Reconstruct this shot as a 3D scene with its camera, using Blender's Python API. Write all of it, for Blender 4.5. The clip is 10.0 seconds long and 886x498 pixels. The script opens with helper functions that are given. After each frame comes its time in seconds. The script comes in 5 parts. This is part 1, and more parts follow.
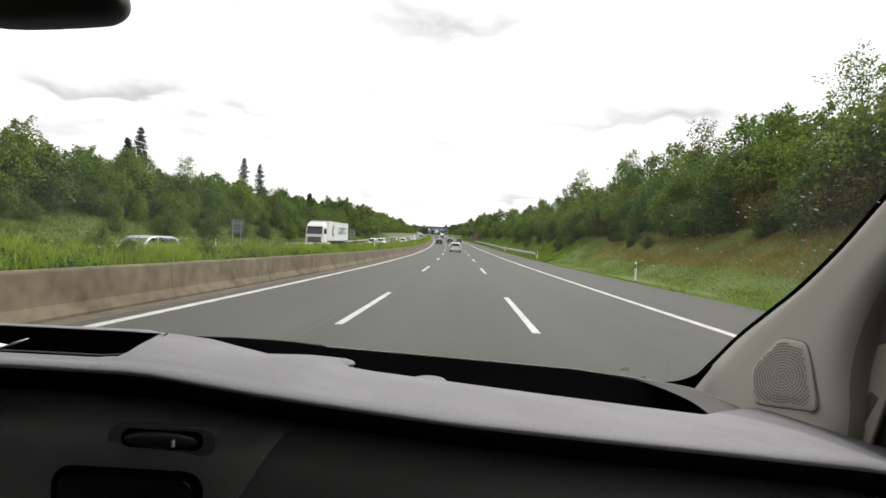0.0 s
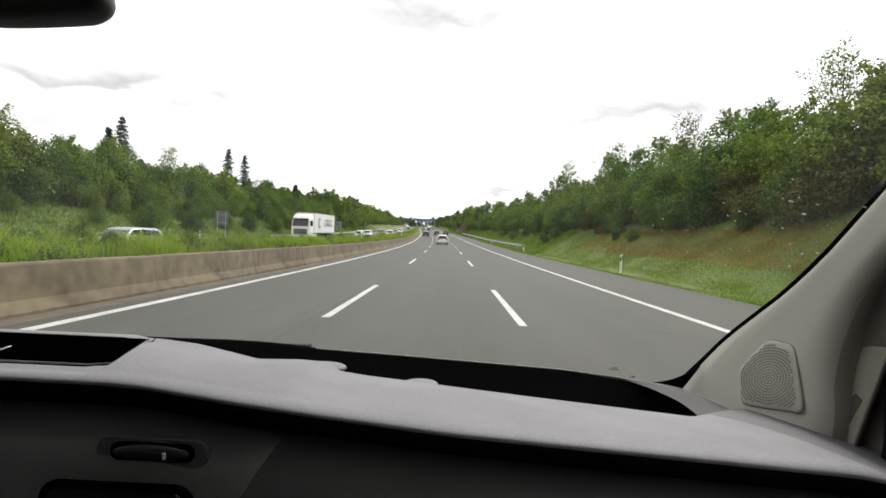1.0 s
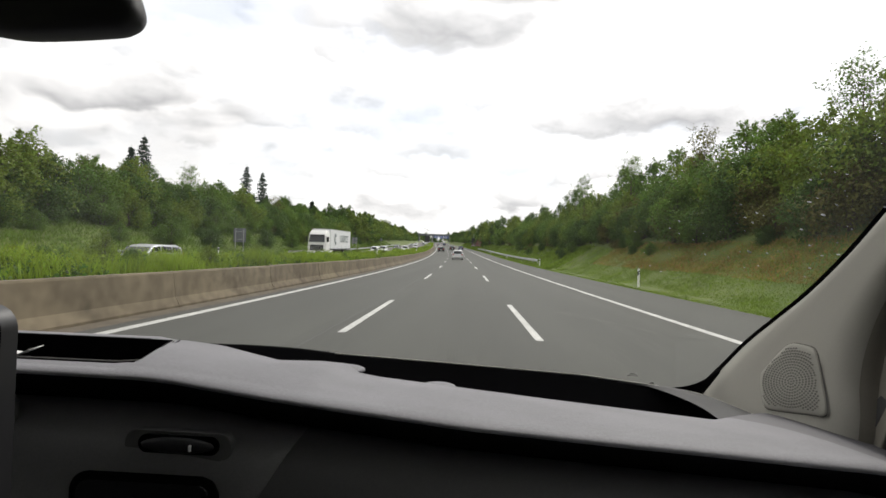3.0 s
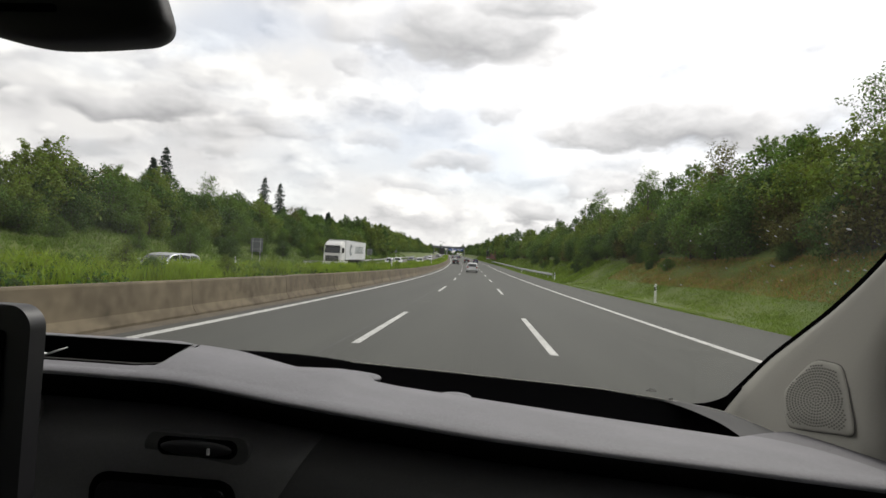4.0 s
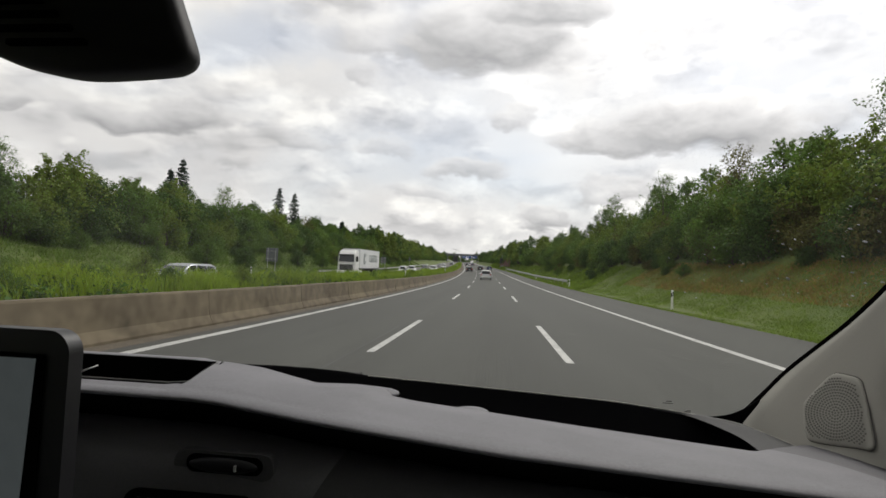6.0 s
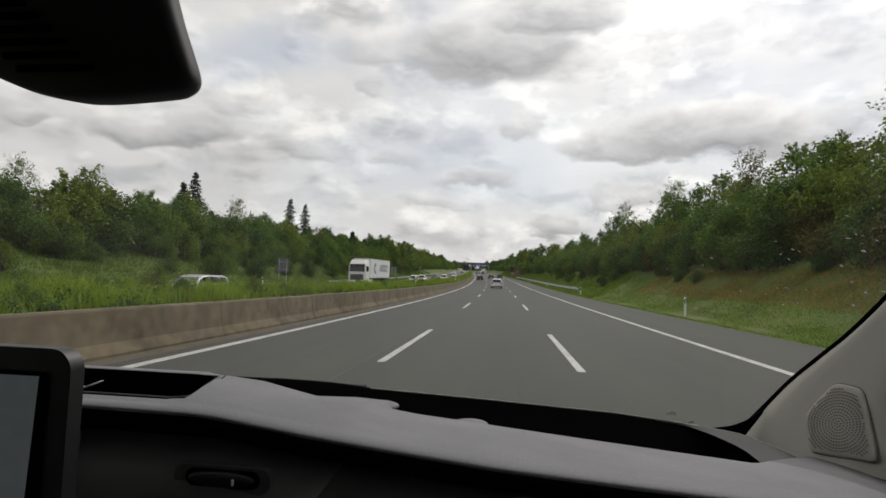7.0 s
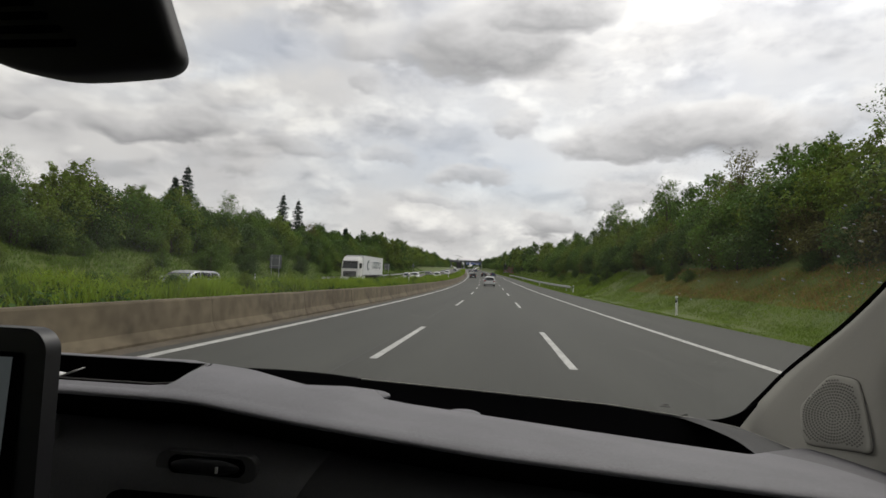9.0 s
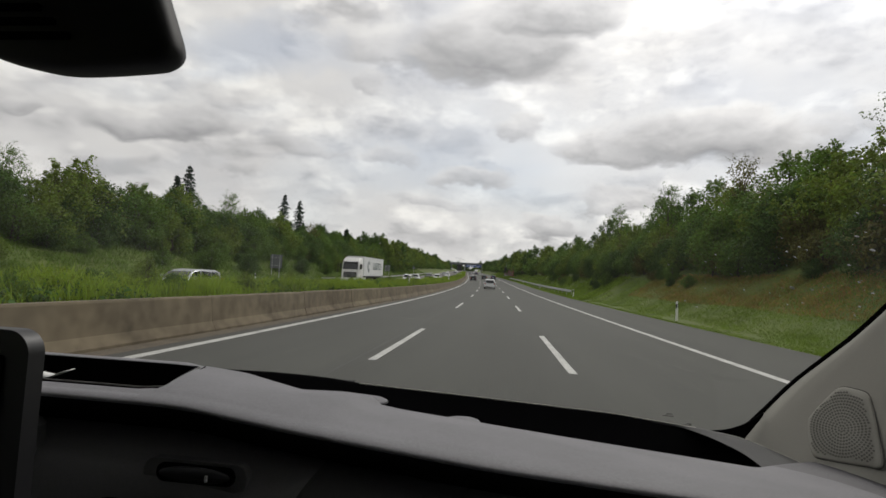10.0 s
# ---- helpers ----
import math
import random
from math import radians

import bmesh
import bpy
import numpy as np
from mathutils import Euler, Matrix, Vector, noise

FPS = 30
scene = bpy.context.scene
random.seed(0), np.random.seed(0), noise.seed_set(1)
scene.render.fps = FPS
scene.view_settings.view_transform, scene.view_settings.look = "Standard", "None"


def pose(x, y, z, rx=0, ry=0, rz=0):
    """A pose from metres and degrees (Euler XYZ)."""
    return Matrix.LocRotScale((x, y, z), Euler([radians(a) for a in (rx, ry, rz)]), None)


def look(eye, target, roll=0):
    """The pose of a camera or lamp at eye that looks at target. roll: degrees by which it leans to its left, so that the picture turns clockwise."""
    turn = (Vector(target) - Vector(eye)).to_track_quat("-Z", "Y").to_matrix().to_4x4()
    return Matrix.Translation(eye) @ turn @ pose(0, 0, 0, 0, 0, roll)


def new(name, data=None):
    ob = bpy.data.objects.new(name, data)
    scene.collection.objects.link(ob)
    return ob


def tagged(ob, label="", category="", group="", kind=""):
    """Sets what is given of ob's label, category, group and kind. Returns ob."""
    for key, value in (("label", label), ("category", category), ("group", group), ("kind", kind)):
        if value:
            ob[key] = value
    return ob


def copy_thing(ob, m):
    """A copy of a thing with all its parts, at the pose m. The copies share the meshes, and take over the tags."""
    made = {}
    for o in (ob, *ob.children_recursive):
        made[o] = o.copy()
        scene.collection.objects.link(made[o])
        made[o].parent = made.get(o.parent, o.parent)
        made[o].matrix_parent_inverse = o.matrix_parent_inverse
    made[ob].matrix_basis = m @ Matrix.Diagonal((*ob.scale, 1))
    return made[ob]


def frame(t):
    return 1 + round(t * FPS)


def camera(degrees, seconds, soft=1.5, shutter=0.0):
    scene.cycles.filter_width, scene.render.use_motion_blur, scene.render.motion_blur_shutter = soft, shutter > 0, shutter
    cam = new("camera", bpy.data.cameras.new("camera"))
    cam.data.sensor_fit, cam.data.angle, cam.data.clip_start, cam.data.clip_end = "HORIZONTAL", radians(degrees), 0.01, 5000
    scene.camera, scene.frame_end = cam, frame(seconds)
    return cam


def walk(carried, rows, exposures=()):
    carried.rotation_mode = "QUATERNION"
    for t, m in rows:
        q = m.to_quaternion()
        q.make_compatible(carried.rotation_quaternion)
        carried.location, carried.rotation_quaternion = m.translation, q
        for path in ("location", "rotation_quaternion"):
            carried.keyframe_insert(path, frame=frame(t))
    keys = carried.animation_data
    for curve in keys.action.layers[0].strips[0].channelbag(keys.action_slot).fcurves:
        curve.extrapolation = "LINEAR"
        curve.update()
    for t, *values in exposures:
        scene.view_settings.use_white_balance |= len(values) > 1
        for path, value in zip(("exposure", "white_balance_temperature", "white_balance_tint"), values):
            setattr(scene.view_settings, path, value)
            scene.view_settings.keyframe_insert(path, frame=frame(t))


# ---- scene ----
cam = camera(81.5, 10.0, soft=1.6)
PATH = [
    (0, (0.0040, 0.2300, 1.4700), (-0.0810, 2.2280, 1.4640), 2.3),
    (0.5, (-0.0130, 0.2250, 1.4750), (-0.0740, 2.2240, 1.4660), 2.7),
    (1, (-0.0030, 0.2330, 1.4830), (-0.0360, 2.2330, 1.4490), 2.4),
    (1.5, (-0.0240, 0.2260, 1.4790), (-0.0810, 2.2250, 1.4389), 3.3),
    (2, (-0.0145, 0.2260, 1.4715), (-0.0805, 2.2250, 1.4745), 3.2),
    (2.5, (0.0010, 0.2330, 1.4660), (-0.0510, 2.2330, 1.4570), 2.9),
    (2.7, (-0.0000, 0.2240, 1.4720), (-0.0720, 2.2230, 1.4700), 2.4),
    (3.8, (-0.0150, 0.2280, 1.4515), (-0.1551, 2.2210, 1.5314), 2.7),
    (4, (-0.0080, 0.2240, 1.4645), (-0.1611, 2.2160, 1.5334), 2.9),
    (4.5, (-0.0035, 0.2260, 1.4575), (-0.1656, 2.2170, 1.5264), 2.9),
    (5, (0.0020, 0.2200, 1.4720), (-0.1750, 2.2110, 1.5480), 2.2),
    (5.5, (-0.0090, 0.2160, 1.4735), (-0.2020, 2.2050, 1.5575), 2.2),
    (5.7, (-0.0100, 0.2150, 1.4710), (-0.2060, 2.2030, 1.5620), 2.3),
    (6.8, (-0.0070, 0.2030, 1.4925), (-0.2530, 2.1840, 1.6046), 1.9),
    (7, (0.0060, 0.2050, 1.4809), (-0.2410, 2.1840, 1.6102), 1.8),
    (7.5, (0.0210, 0.2180, 1.4675), (-0.2190, 2.2010, 1.5745), 1.2),
    (8, (0.0100, 0.2240, 1.4840), (-0.2130, 2.2080, 1.5971), 1.4),
    (8.5, (-0.0020, 0.2110, 1.4860), (-0.2210, 2.1940, 1.6091), 2.0),
    (9, (0.0050, 0.2180, 1.4690), (-0.2160, 2.2020, 1.5900), 2.2),
    (9.5, (-0.0060, 0.2130, 1.4690), (-0.2310, 2.1960, 1.5970), 2.8),
    (10, (0.0030, 0.2320, 1.4710), (-0.2210, 2.2150, 1.6000), 3.0),
]
EXPOSURES = [(0.0, 1.06), (0.5, 0.95), (1.0, 1.15), (1.5, 1.0), (2.0, 0.66), (2.5, 0.90), (4.0, 0.52), (5.5, 0.37), (7.0, 0.15), (9.0, 0.05), (10.0, 0.08)]
walk(cam, [(t, look(e, g, r)) for t, e, g, r in PATH], EXPOSURES)

# ---------------------------------------------------------------- light
world = bpy.data.worlds.new("world")
scene.world = world
world.use_nodes = True
SUN_ELEV, SUN_AZ = radians(48), radians(28)


def build_sky():
    nt = world.node_tree
    nt.nodes.clear()
    N, L = nt.nodes.new, nt.links.new

    def math_node(op, a, b=None, c=None, clamp=False):
        n = N("ShaderNodeMath")
        n.operation, n.use_clamp = op, clamp
        for i, v in enumerate((a, b, c)):
            if v is None:
                continue
            if isinstance(v, (int, float)):
                n.inputs[i].default_value = v
            else:
                L(v, n.inputs[i])
        return n.outputs[0]

    out, bg = N("ShaderNodeOutputWorld"), N("ShaderNodeBackground")
    sky = N("ShaderNodeTexSky")
    sky.sky_type, sky.sun_disc = "NISHITA", False
    sky.sun_elevation, sky.sun_rotation = SUN_ELEV, SUN_AZ
    co, sep = N("ShaderNodeTexCoord"), N("ShaderNodeSeparateXYZ")
    L(co.outputs["Generated"], sep.inputs[0])
    X, Y, Z = sep.outputs
    zc = math_node("MAXIMUM", Z, 0.0)
    # cloud space: the view direction, flattened so that the clouds lie wide
    flat = N("ShaderNodeCombineXYZ")
    L(X, flat.inputs[0])
    L(Y, flat.inputs[1])
    L(math_node("MULTIPLY", zc, 2.1), flat.inputs[2])
    n1, n2, n3 = N("ShaderNodeTexNoise"), N("ShaderNodeTexNoise"), N("ShaderNodeTexNoise")
    for n, sc, det, ro, dist in ((n1, 4.2, 7, 0.52, 0.2), (n2, 11.0, 6, 0.55, 0.2), (n3, 1.6, 4, 0.5, 0.2)):
        L(flat.outputs[0], n.inputs["Vector"])
        n.inputs["Scale"].default_value, n.inputs["Detail"].default_value = sc, det
        n.inputs["Roughness"].default_value, n.inputs["Distortion"].default_value = ro, dist

    # general cloud texture: soft puffs with pale tops and grey undersides
    def cover(shift):
        p = N("ShaderNodeVectorMath")
        p.operation = "ADD"
        L(flat.outputs[0], p.inputs[0])
        p.inputs[1].default_value = shift
        acc = None
        for sc, det, ro, w in ((4.6, 6, 0.50, 0.60), (12.0, 5, 0.52, 0.40)):
            n = N("ShaderNodeTexNoise")
            L(p.outputs[0], n.inputs["Vector"])
            n.inputs["Scale"].default_value, n.inputs["Detail"].default_value = sc, det
            n.inputs["Roughness"].default_value, n.inputs["Distortion"].default_value = ro, 0.15
            v = math_node("MULTIPLY", n.outputs[0], w)
            acc = v if acc is None else math_node("ADD", acc, v)
        return math_node("MULTIPLY_ADD", math_node("SUBTRACT", acc, 0.49), 9.0, 0.5, clamp=True)

    c0, cu, cd = cover((0, 0, 0)), cover((0.010, 0, 0.050)), cover((-0.008, 0, -0.060))
    top = math_node("MULTIPLY", c0, math_node("SUBTRACT", 1.0, cu))
    belly = math_node("MULTIPLY", c0, math_node("SUBTRACT", 1.0, cd))
    lum = math_node("MULTIPLY_ADD", n1.outputs[0], 0.36, 0.61)
    lum = math_node("ADD", lum, math_node("MULTIPLY", top, 0.30))
    lum = math_node("SUBTRACT", lum, math_node("MULTIPLY", belly, 0.22))
    # single heaped clouds: each a soft-edged lobe whose upper rim is bright and whose underside is grey
    warp_u = math_node("ADD", math_node("MULTIPLY_ADD", n1.outputs[0], 0.22, -0.11), math_node("MULTIPLY_ADD", n2.outputs[0], 0.10, -0.05))
    warp_v = math_node("ADD", math_node("MULTIPLY_ADD", n2.outputs[0], 0.10, -0.05), math_node("MULTIPLY_ADD", n3.outputs[0], 0.06, -0.03))
    U = math_node("ADD", math_node("DIVIDE", X, math_node("MAXIMUM", Y, 0.05)), warp_u)
    V = math_node("ADD", math_node("DIVIDE", Z, math_node("MAXIMUM", Y, 0.05)), warp_v)
    ahead = math_node("GREATER_THAN", Y, 0.05)
    total = None
    # azimuth, height, half width, half height, weight
    for u, v, a, b, w in ((-0.22, 0.480, 0.17, 0.050, 0.6), (-0.04, 0.480, 0.17, 0.090, 1.0), (0.08, 0.540, 0.15, 0.055, 1.0), (0.26, 0.280, 0.15, 0.042, 0.9),
                          (0.41, 0.308, 0.20, 0.062, 1.0), (0.54, 0.320, 0.09, 0.045, 0.55), (-0.75, 0.306, 0.19, 0.045, 0.9), (0.08, 0.112, 0.065, 0.030, 0.8),
                          (-0.06, 0.222, 0.100, 0.028, 0.6), (0.22, 0.172, 0.080, 0.030, 0.6), (-0.41, 0.268, 0.107, 0.022, 0.4), (-0.23, 0.262, 0.060, 0.018, 0.4),
                          (-1.07, 0.342, 0.060, 0.018, 0.6), (-0.60, 0.210, 0.050, 0.020, 0.4), (0.03, 0.314, 0.048, 0.026, 0.55), (0.68, 0.351, 0.08, 0.050, 0.5),
                          (-0.30, 0.400, 0.050, 0.028, 0.45), (-0.15, 0.162, 0.090, 0.018, 0.35)):
        du = math_node("DIVIDE", math_node("SUBTRACT", U, u), a)
        dv = math_node("DIVIDE", math_node("SUBTRACT", V, v), b)
        # flat underside, domed top
        dv2 = math_node("MULTIPLY", dv, math_node("MULTIPLY_ADD", math_node("LESS_THAN", dv, 0.0), 0.35, 0.85))
        r2 = math_node("ADD", math_node("MULTIPLY", du, du), math_node("MULTIPLY", dv2, dv2))
        alpha = math_node("MULTIPLY", math_node("SUBTRACT", 1.2, r2), 1.5, clamp=True)
        alpha = math_node("MULTIPLY", math_node("MULTIPLY", alpha, w), ahead)
        tone = math_node("MULTIPLY_ADD", math_node("MULTIPLY_ADD", dv, 0.42, 0.30, clamp=True), 0.66, 0.345)
        tone = math_node("ADD", tone, math_node("MULTIPLY_ADD", n2.outputs[0], 0.28, -0.14))
        step = math_node("MULTIPLY", math_node("SUBTRACT", tone, lum), alpha)
        lum = math_node("ADD", lum, step)
        total = alpha if total is None else math_node("MAXIMUM", total, alpha)
    ramp = N("ShaderNodeValToRGB")
    e = ramp.color_ramp.elements
    e[0].position, e[0].color = 0.30, (0.305, 0.303, 0.315, 1)
    e[1].position, e[1].color = 1.0, (1.06, 1.03, 1.00, 1)
    mid = e.new(0.70)
    mid.color = (0.718, 0.700, 0.705, 1)
    L(lum, ramp.inputs[0])
    grey = ramp
    # thin places, where the blue sky shows through
    thin = math_node("MULTIPLY", math_node("SUBTRACT", n3.outputs[0], 0.53), 5.0, clamp=True)
    thin = math_node("MULTIPLY", thin, math_node("SUBTRACT", 1.0, total))
    thin = math_node("MULTIPLY", thin, 0.30)
    # a wider gap to the left of the heaviest cloud
    gu = math_node("DIVIDE", math_node("ADD", U, 0.52), 0.20)
    gv = math_node("DIVIDE", math_node("SUBTRACT", V, 0.47), 0.085)
    gap = math_node("SUBTRACT", 1.0, math_node("ADD", math_node("MULTIPLY", gu, gu), math_node("MULTIPLY", gv, gv)), clamp=True)
    thin = math_node("ADD", thin, math_node("MULTIPLY", math_node("MULTIPLY", gap, ahead), 0.32))
    # brighter towards the hidden sun
    sd = N("ShaderNodeVectorMath")
    sd.operation = "DOT_PRODUCT"
    L(co.outputs["Generated"], sd.inputs[0])
    sd.inputs[1].default_value = (math.sin(SUN_AZ) * math.cos(SUN_ELEV), math.cos(SUN_AZ) * math.cos(SUN_ELEV), math.sin(SUN_ELEV))
    near = math_node("POWER", math_node("MAXIMUM", sd.outputs["Value"], 0.0), 6.0)
    gain = math_node("MULTIPLY_ADD", near, 0.9, 0.92)
    lit = N("ShaderNodeVectorMath")
    lit.operation = "SCALE"
    L(grey.outputs[0], lit.inputs[0])
    L(gain, lit.inputs["Scale"])
    blue = N("ShaderNodeVectorMath")
    blue.operation = "SCALE"
    L(sky.outputs[0], blue.inputs[0])
    blue.inputs["Scale"].default_value = SKY_GAIN
    both = N("ShaderNodeMix")
    both.data_type = "RGBA"
    L(thin, both.inputs[0])
    L(lit.outputs[0], both.inputs[6])
    L(blue.outputs[0], both.inputs[7])
    L(both.outputs[2], bg.inputs[0])
    bg.inputs[1].default_value = WORLD_STRENGTH
    L(bg.outputs[0], out.inputs[0])


SKY_GAIN, WORLD_STRENGTH = 0.12, 0.85
build_sky()
sun = new("sun", bpy.data.lights.new("sun", "SUN"))
sun.data.energy, sun.data.angle, sun.data.color = 1.2, radians(14), (1.0, 0.96, 0.9)
sun.matrix_world = look((math.sin(SUN_AZ) * 50, math.cos(SUN_AZ) * 50, 50 * math.tan(SUN_ELEV)), (0, 0, 0))


# ---------------------------------------------------------------- materials
def mat(name, col, rough=0.6, metal=0.0, var=0.15, scale=8.0, fine=80.0, bump=0.0, bump_scale=60.0, col2=None, spec=0.5, random_hue=0.0, island=False, streak=None):
    m = bpy.data.materials.new(name)
    m.use_nodes = True
    nt = m.node_tree
    N, L = nt.nodes.new, nt.links.new
    b = nt.nodes["Principled BSDF"]
    b.inputs["Roughness"].default_value, b.inputs["Metallic"].default_value = rough, metal
    b.inputs["Specular IOR Level"].default_value = spec
    tc, mp = N("ShaderNodeTexCoord"), N("ShaderNodeMapping")
    L(tc.outputs["Object"], mp.inputs[0])
    if streak:
        mp.inputs["Scale"].default_value = streak
    n1, n2 = N("ShaderNodeTexNoise"), N("ShaderNodeTexNoise")
    for n, s in ((n1, scale), (n2, fine)):
        L(mp.outputs[0], n.inputs["Vector"])
        n.inputs["Scale"].default_value, n.inputs["Detail"].default_value = s, 5
    add = N("ShaderNodeMath")
    add.operation = "MULTIPLY_ADD"
    L(n2.outputs[0], add.inputs[0])
    add.inputs[1].default_value = 0.45
    half = N("ShaderNodeMath")
    half.operation = "MULTIPLY"
    L(n1.outputs[0], half.inputs[0])
    half.inputs[1].default_value = 0.55
    L(half.outputs[0], add.inputs[2])
    ramp = N("ShaderNodeValToRGB")
    c2 = col2 or tuple(min(1, c * (1 + var)) for c in col)
    c1 = tuple(c * (1 - var) for c in col) if not col2 else col
    ramp.color_ramp.elements[0].position, ramp.color_ramp.elements[1].position = 0.36, 0.64
    ramp.color_ramp.elements[0].color, ramp.color_ramp.elements[1].color = (*c1, 1), (*c2, 1)
    L(add.outputs[0], ramp.inputs[0])
    colour = ramp.outputs[0]
    if random_hue:
        hs = N("ShaderNodeHueSaturation")
        if island:
            src = N("ShaderNodeNewGeometry").outputs["Random Per Island"]
        else:
            src = N("ShaderNodeObjectInfo").outputs["Random"]
        for key, amp, base in (("Hue", 0.035 * random_hue, 0.5), ("Value", 0.8 * random_hue, 1.0)):
            mm = N("ShaderNodeMapRange")
            L(src, mm.inputs[0])
            mm.inputs[3].default_value, mm.inputs[4].default_value = base - amp, base + amp
            L(mm.outputs[0], hs.inputs[key])
        L(colour, hs.inputs["Color"])
        colour = hs.outputs[0]
    L(colour, b.inputs["Base Color"])
    if bump:
        bp, nb = N("ShaderNodeBump"), N("ShaderNodeTexNoise")
        L(mp.outputs[0], nb.inputs["Vector"])
        nb.inputs["Scale"].default_value, nb.inputs["Detail"].default_value = bump_scale, 4
        bp.inputs["Strength"].default_value, bp.inputs["Distance"].default_value = bump, 0.5 / bump_scale
        L(nb.outputs[0], bp.inputs["Height"])
        L(bp.outputs[0], b.inputs["Normal"])
    return m


def leaf_mat(name, col, hue=0.5):
    m = mat(name, col, rough=0.65, var=0.3, scale=0.6, fine=3.0, random_hue=hue, island=True, spec=0.25)
    nt = m.node_tree
    N, L = nt.nodes.new, nt.links.new
    b = nt.nodes["Principled BSDF"]
    tr, mx = N("ShaderNodeBsdfTranslucent"), N("ShaderNodeMixShader")
    L(b.inputs["Base Color"].links[0].from_socket, tr.inputs[0])
    mx.inputs[0].default_value = 0.42
    L(b.outputs[0], mx.inputs[1])
    L(tr.outputs[0], mx.inputs[2])
    L(mx.outputs[0], nt.nodes["Material Output"].inputs[0])
    return m


def glass_mat(name, tint, gloss):
    m = bpy.data.materials.new(name)
    m.use_nodes = True
    nt = m.node_tree
    N, L = nt.nodes.new, nt.links.new
    nt.nodes.remove(nt.nodes["Principled BSDF"])
    tr, gl, mx, fr, k = N("ShaderNodeBsdfTransparent"), N("ShaderNodeBsdfGlossy"), N("ShaderNodeMixShader"), N("ShaderNodeFresnel"), N("ShaderNodeMath")
    tr.inputs[0].default_value = (*tint, 1)
    gl.inputs["Roughness"].default_value = 0.03
    fr.inputs[0].default_value = 1.45
    k.operation = "MULTIPLY"
    k.inputs[1].default_value = gloss
    L(fr.outputs[0], k.inputs[0])
    L(k.outputs[0], mx.inputs[0])
    L(tr.outputs[0], mx.inputs[1])
    L(gl.outputs[0], mx.inputs[2])
    L(mx.outputs[0], nt.nodes["Material Output"].inputs[0])
    return m


def dusty(m, amount):
    """A thin uneven film of dust on a glass, lit from behind."""
    nt = m.node_tree
    N, L = nt.nodes.new, nt.links.new
    out = nt.nodes["Material Output"]
    clear = out.inputs[0].links[0].from_socket
    co, n1, mr, tl, mx = N("ShaderNodeTexCoord"), N("ShaderNodeTexNoise"), N("ShaderNodeMapRange"), N("ShaderNodeBsdfTranslucent"), N("ShaderNodeMixShader")
    L(co.outputs["Object"], n1.inputs["Vector"])
    n1.inputs["Scale"].default_value, n1.inputs["Detail"].default_value = 5.0, 6
    L(n1.outputs[0], mr.inputs[0])
    mr.inputs[1].default_value, mr.inputs[2].default_value = 0.35, 0.70
    mr.inputs[3].default_value, mr.inputs[4].default_value = amount * 0.4, amount * 1.7
    tl.inputs[0].default_value = (0.78, 0.80, 0.80, 1)
    L(mr.outputs[0], mx.inputs[0])
    L(clear, mx.inputs[1])
    L(tl.outputs[0], mx.inputs[2])
    L(mx.outputs[0], out.inputs[0])
    return m


def glow_mat(name, col, strength, col2=None):
    m = mat(name, tuple(c * 0.3 for c in col), rough=0.2, var=0.1)
    b = m.node_tree.nodes["Principled BSDF"]
    b.inputs["Emission Color"].default_value, b.inputs["Emission Strength"].default_value = (*col, 1), strength
    return m


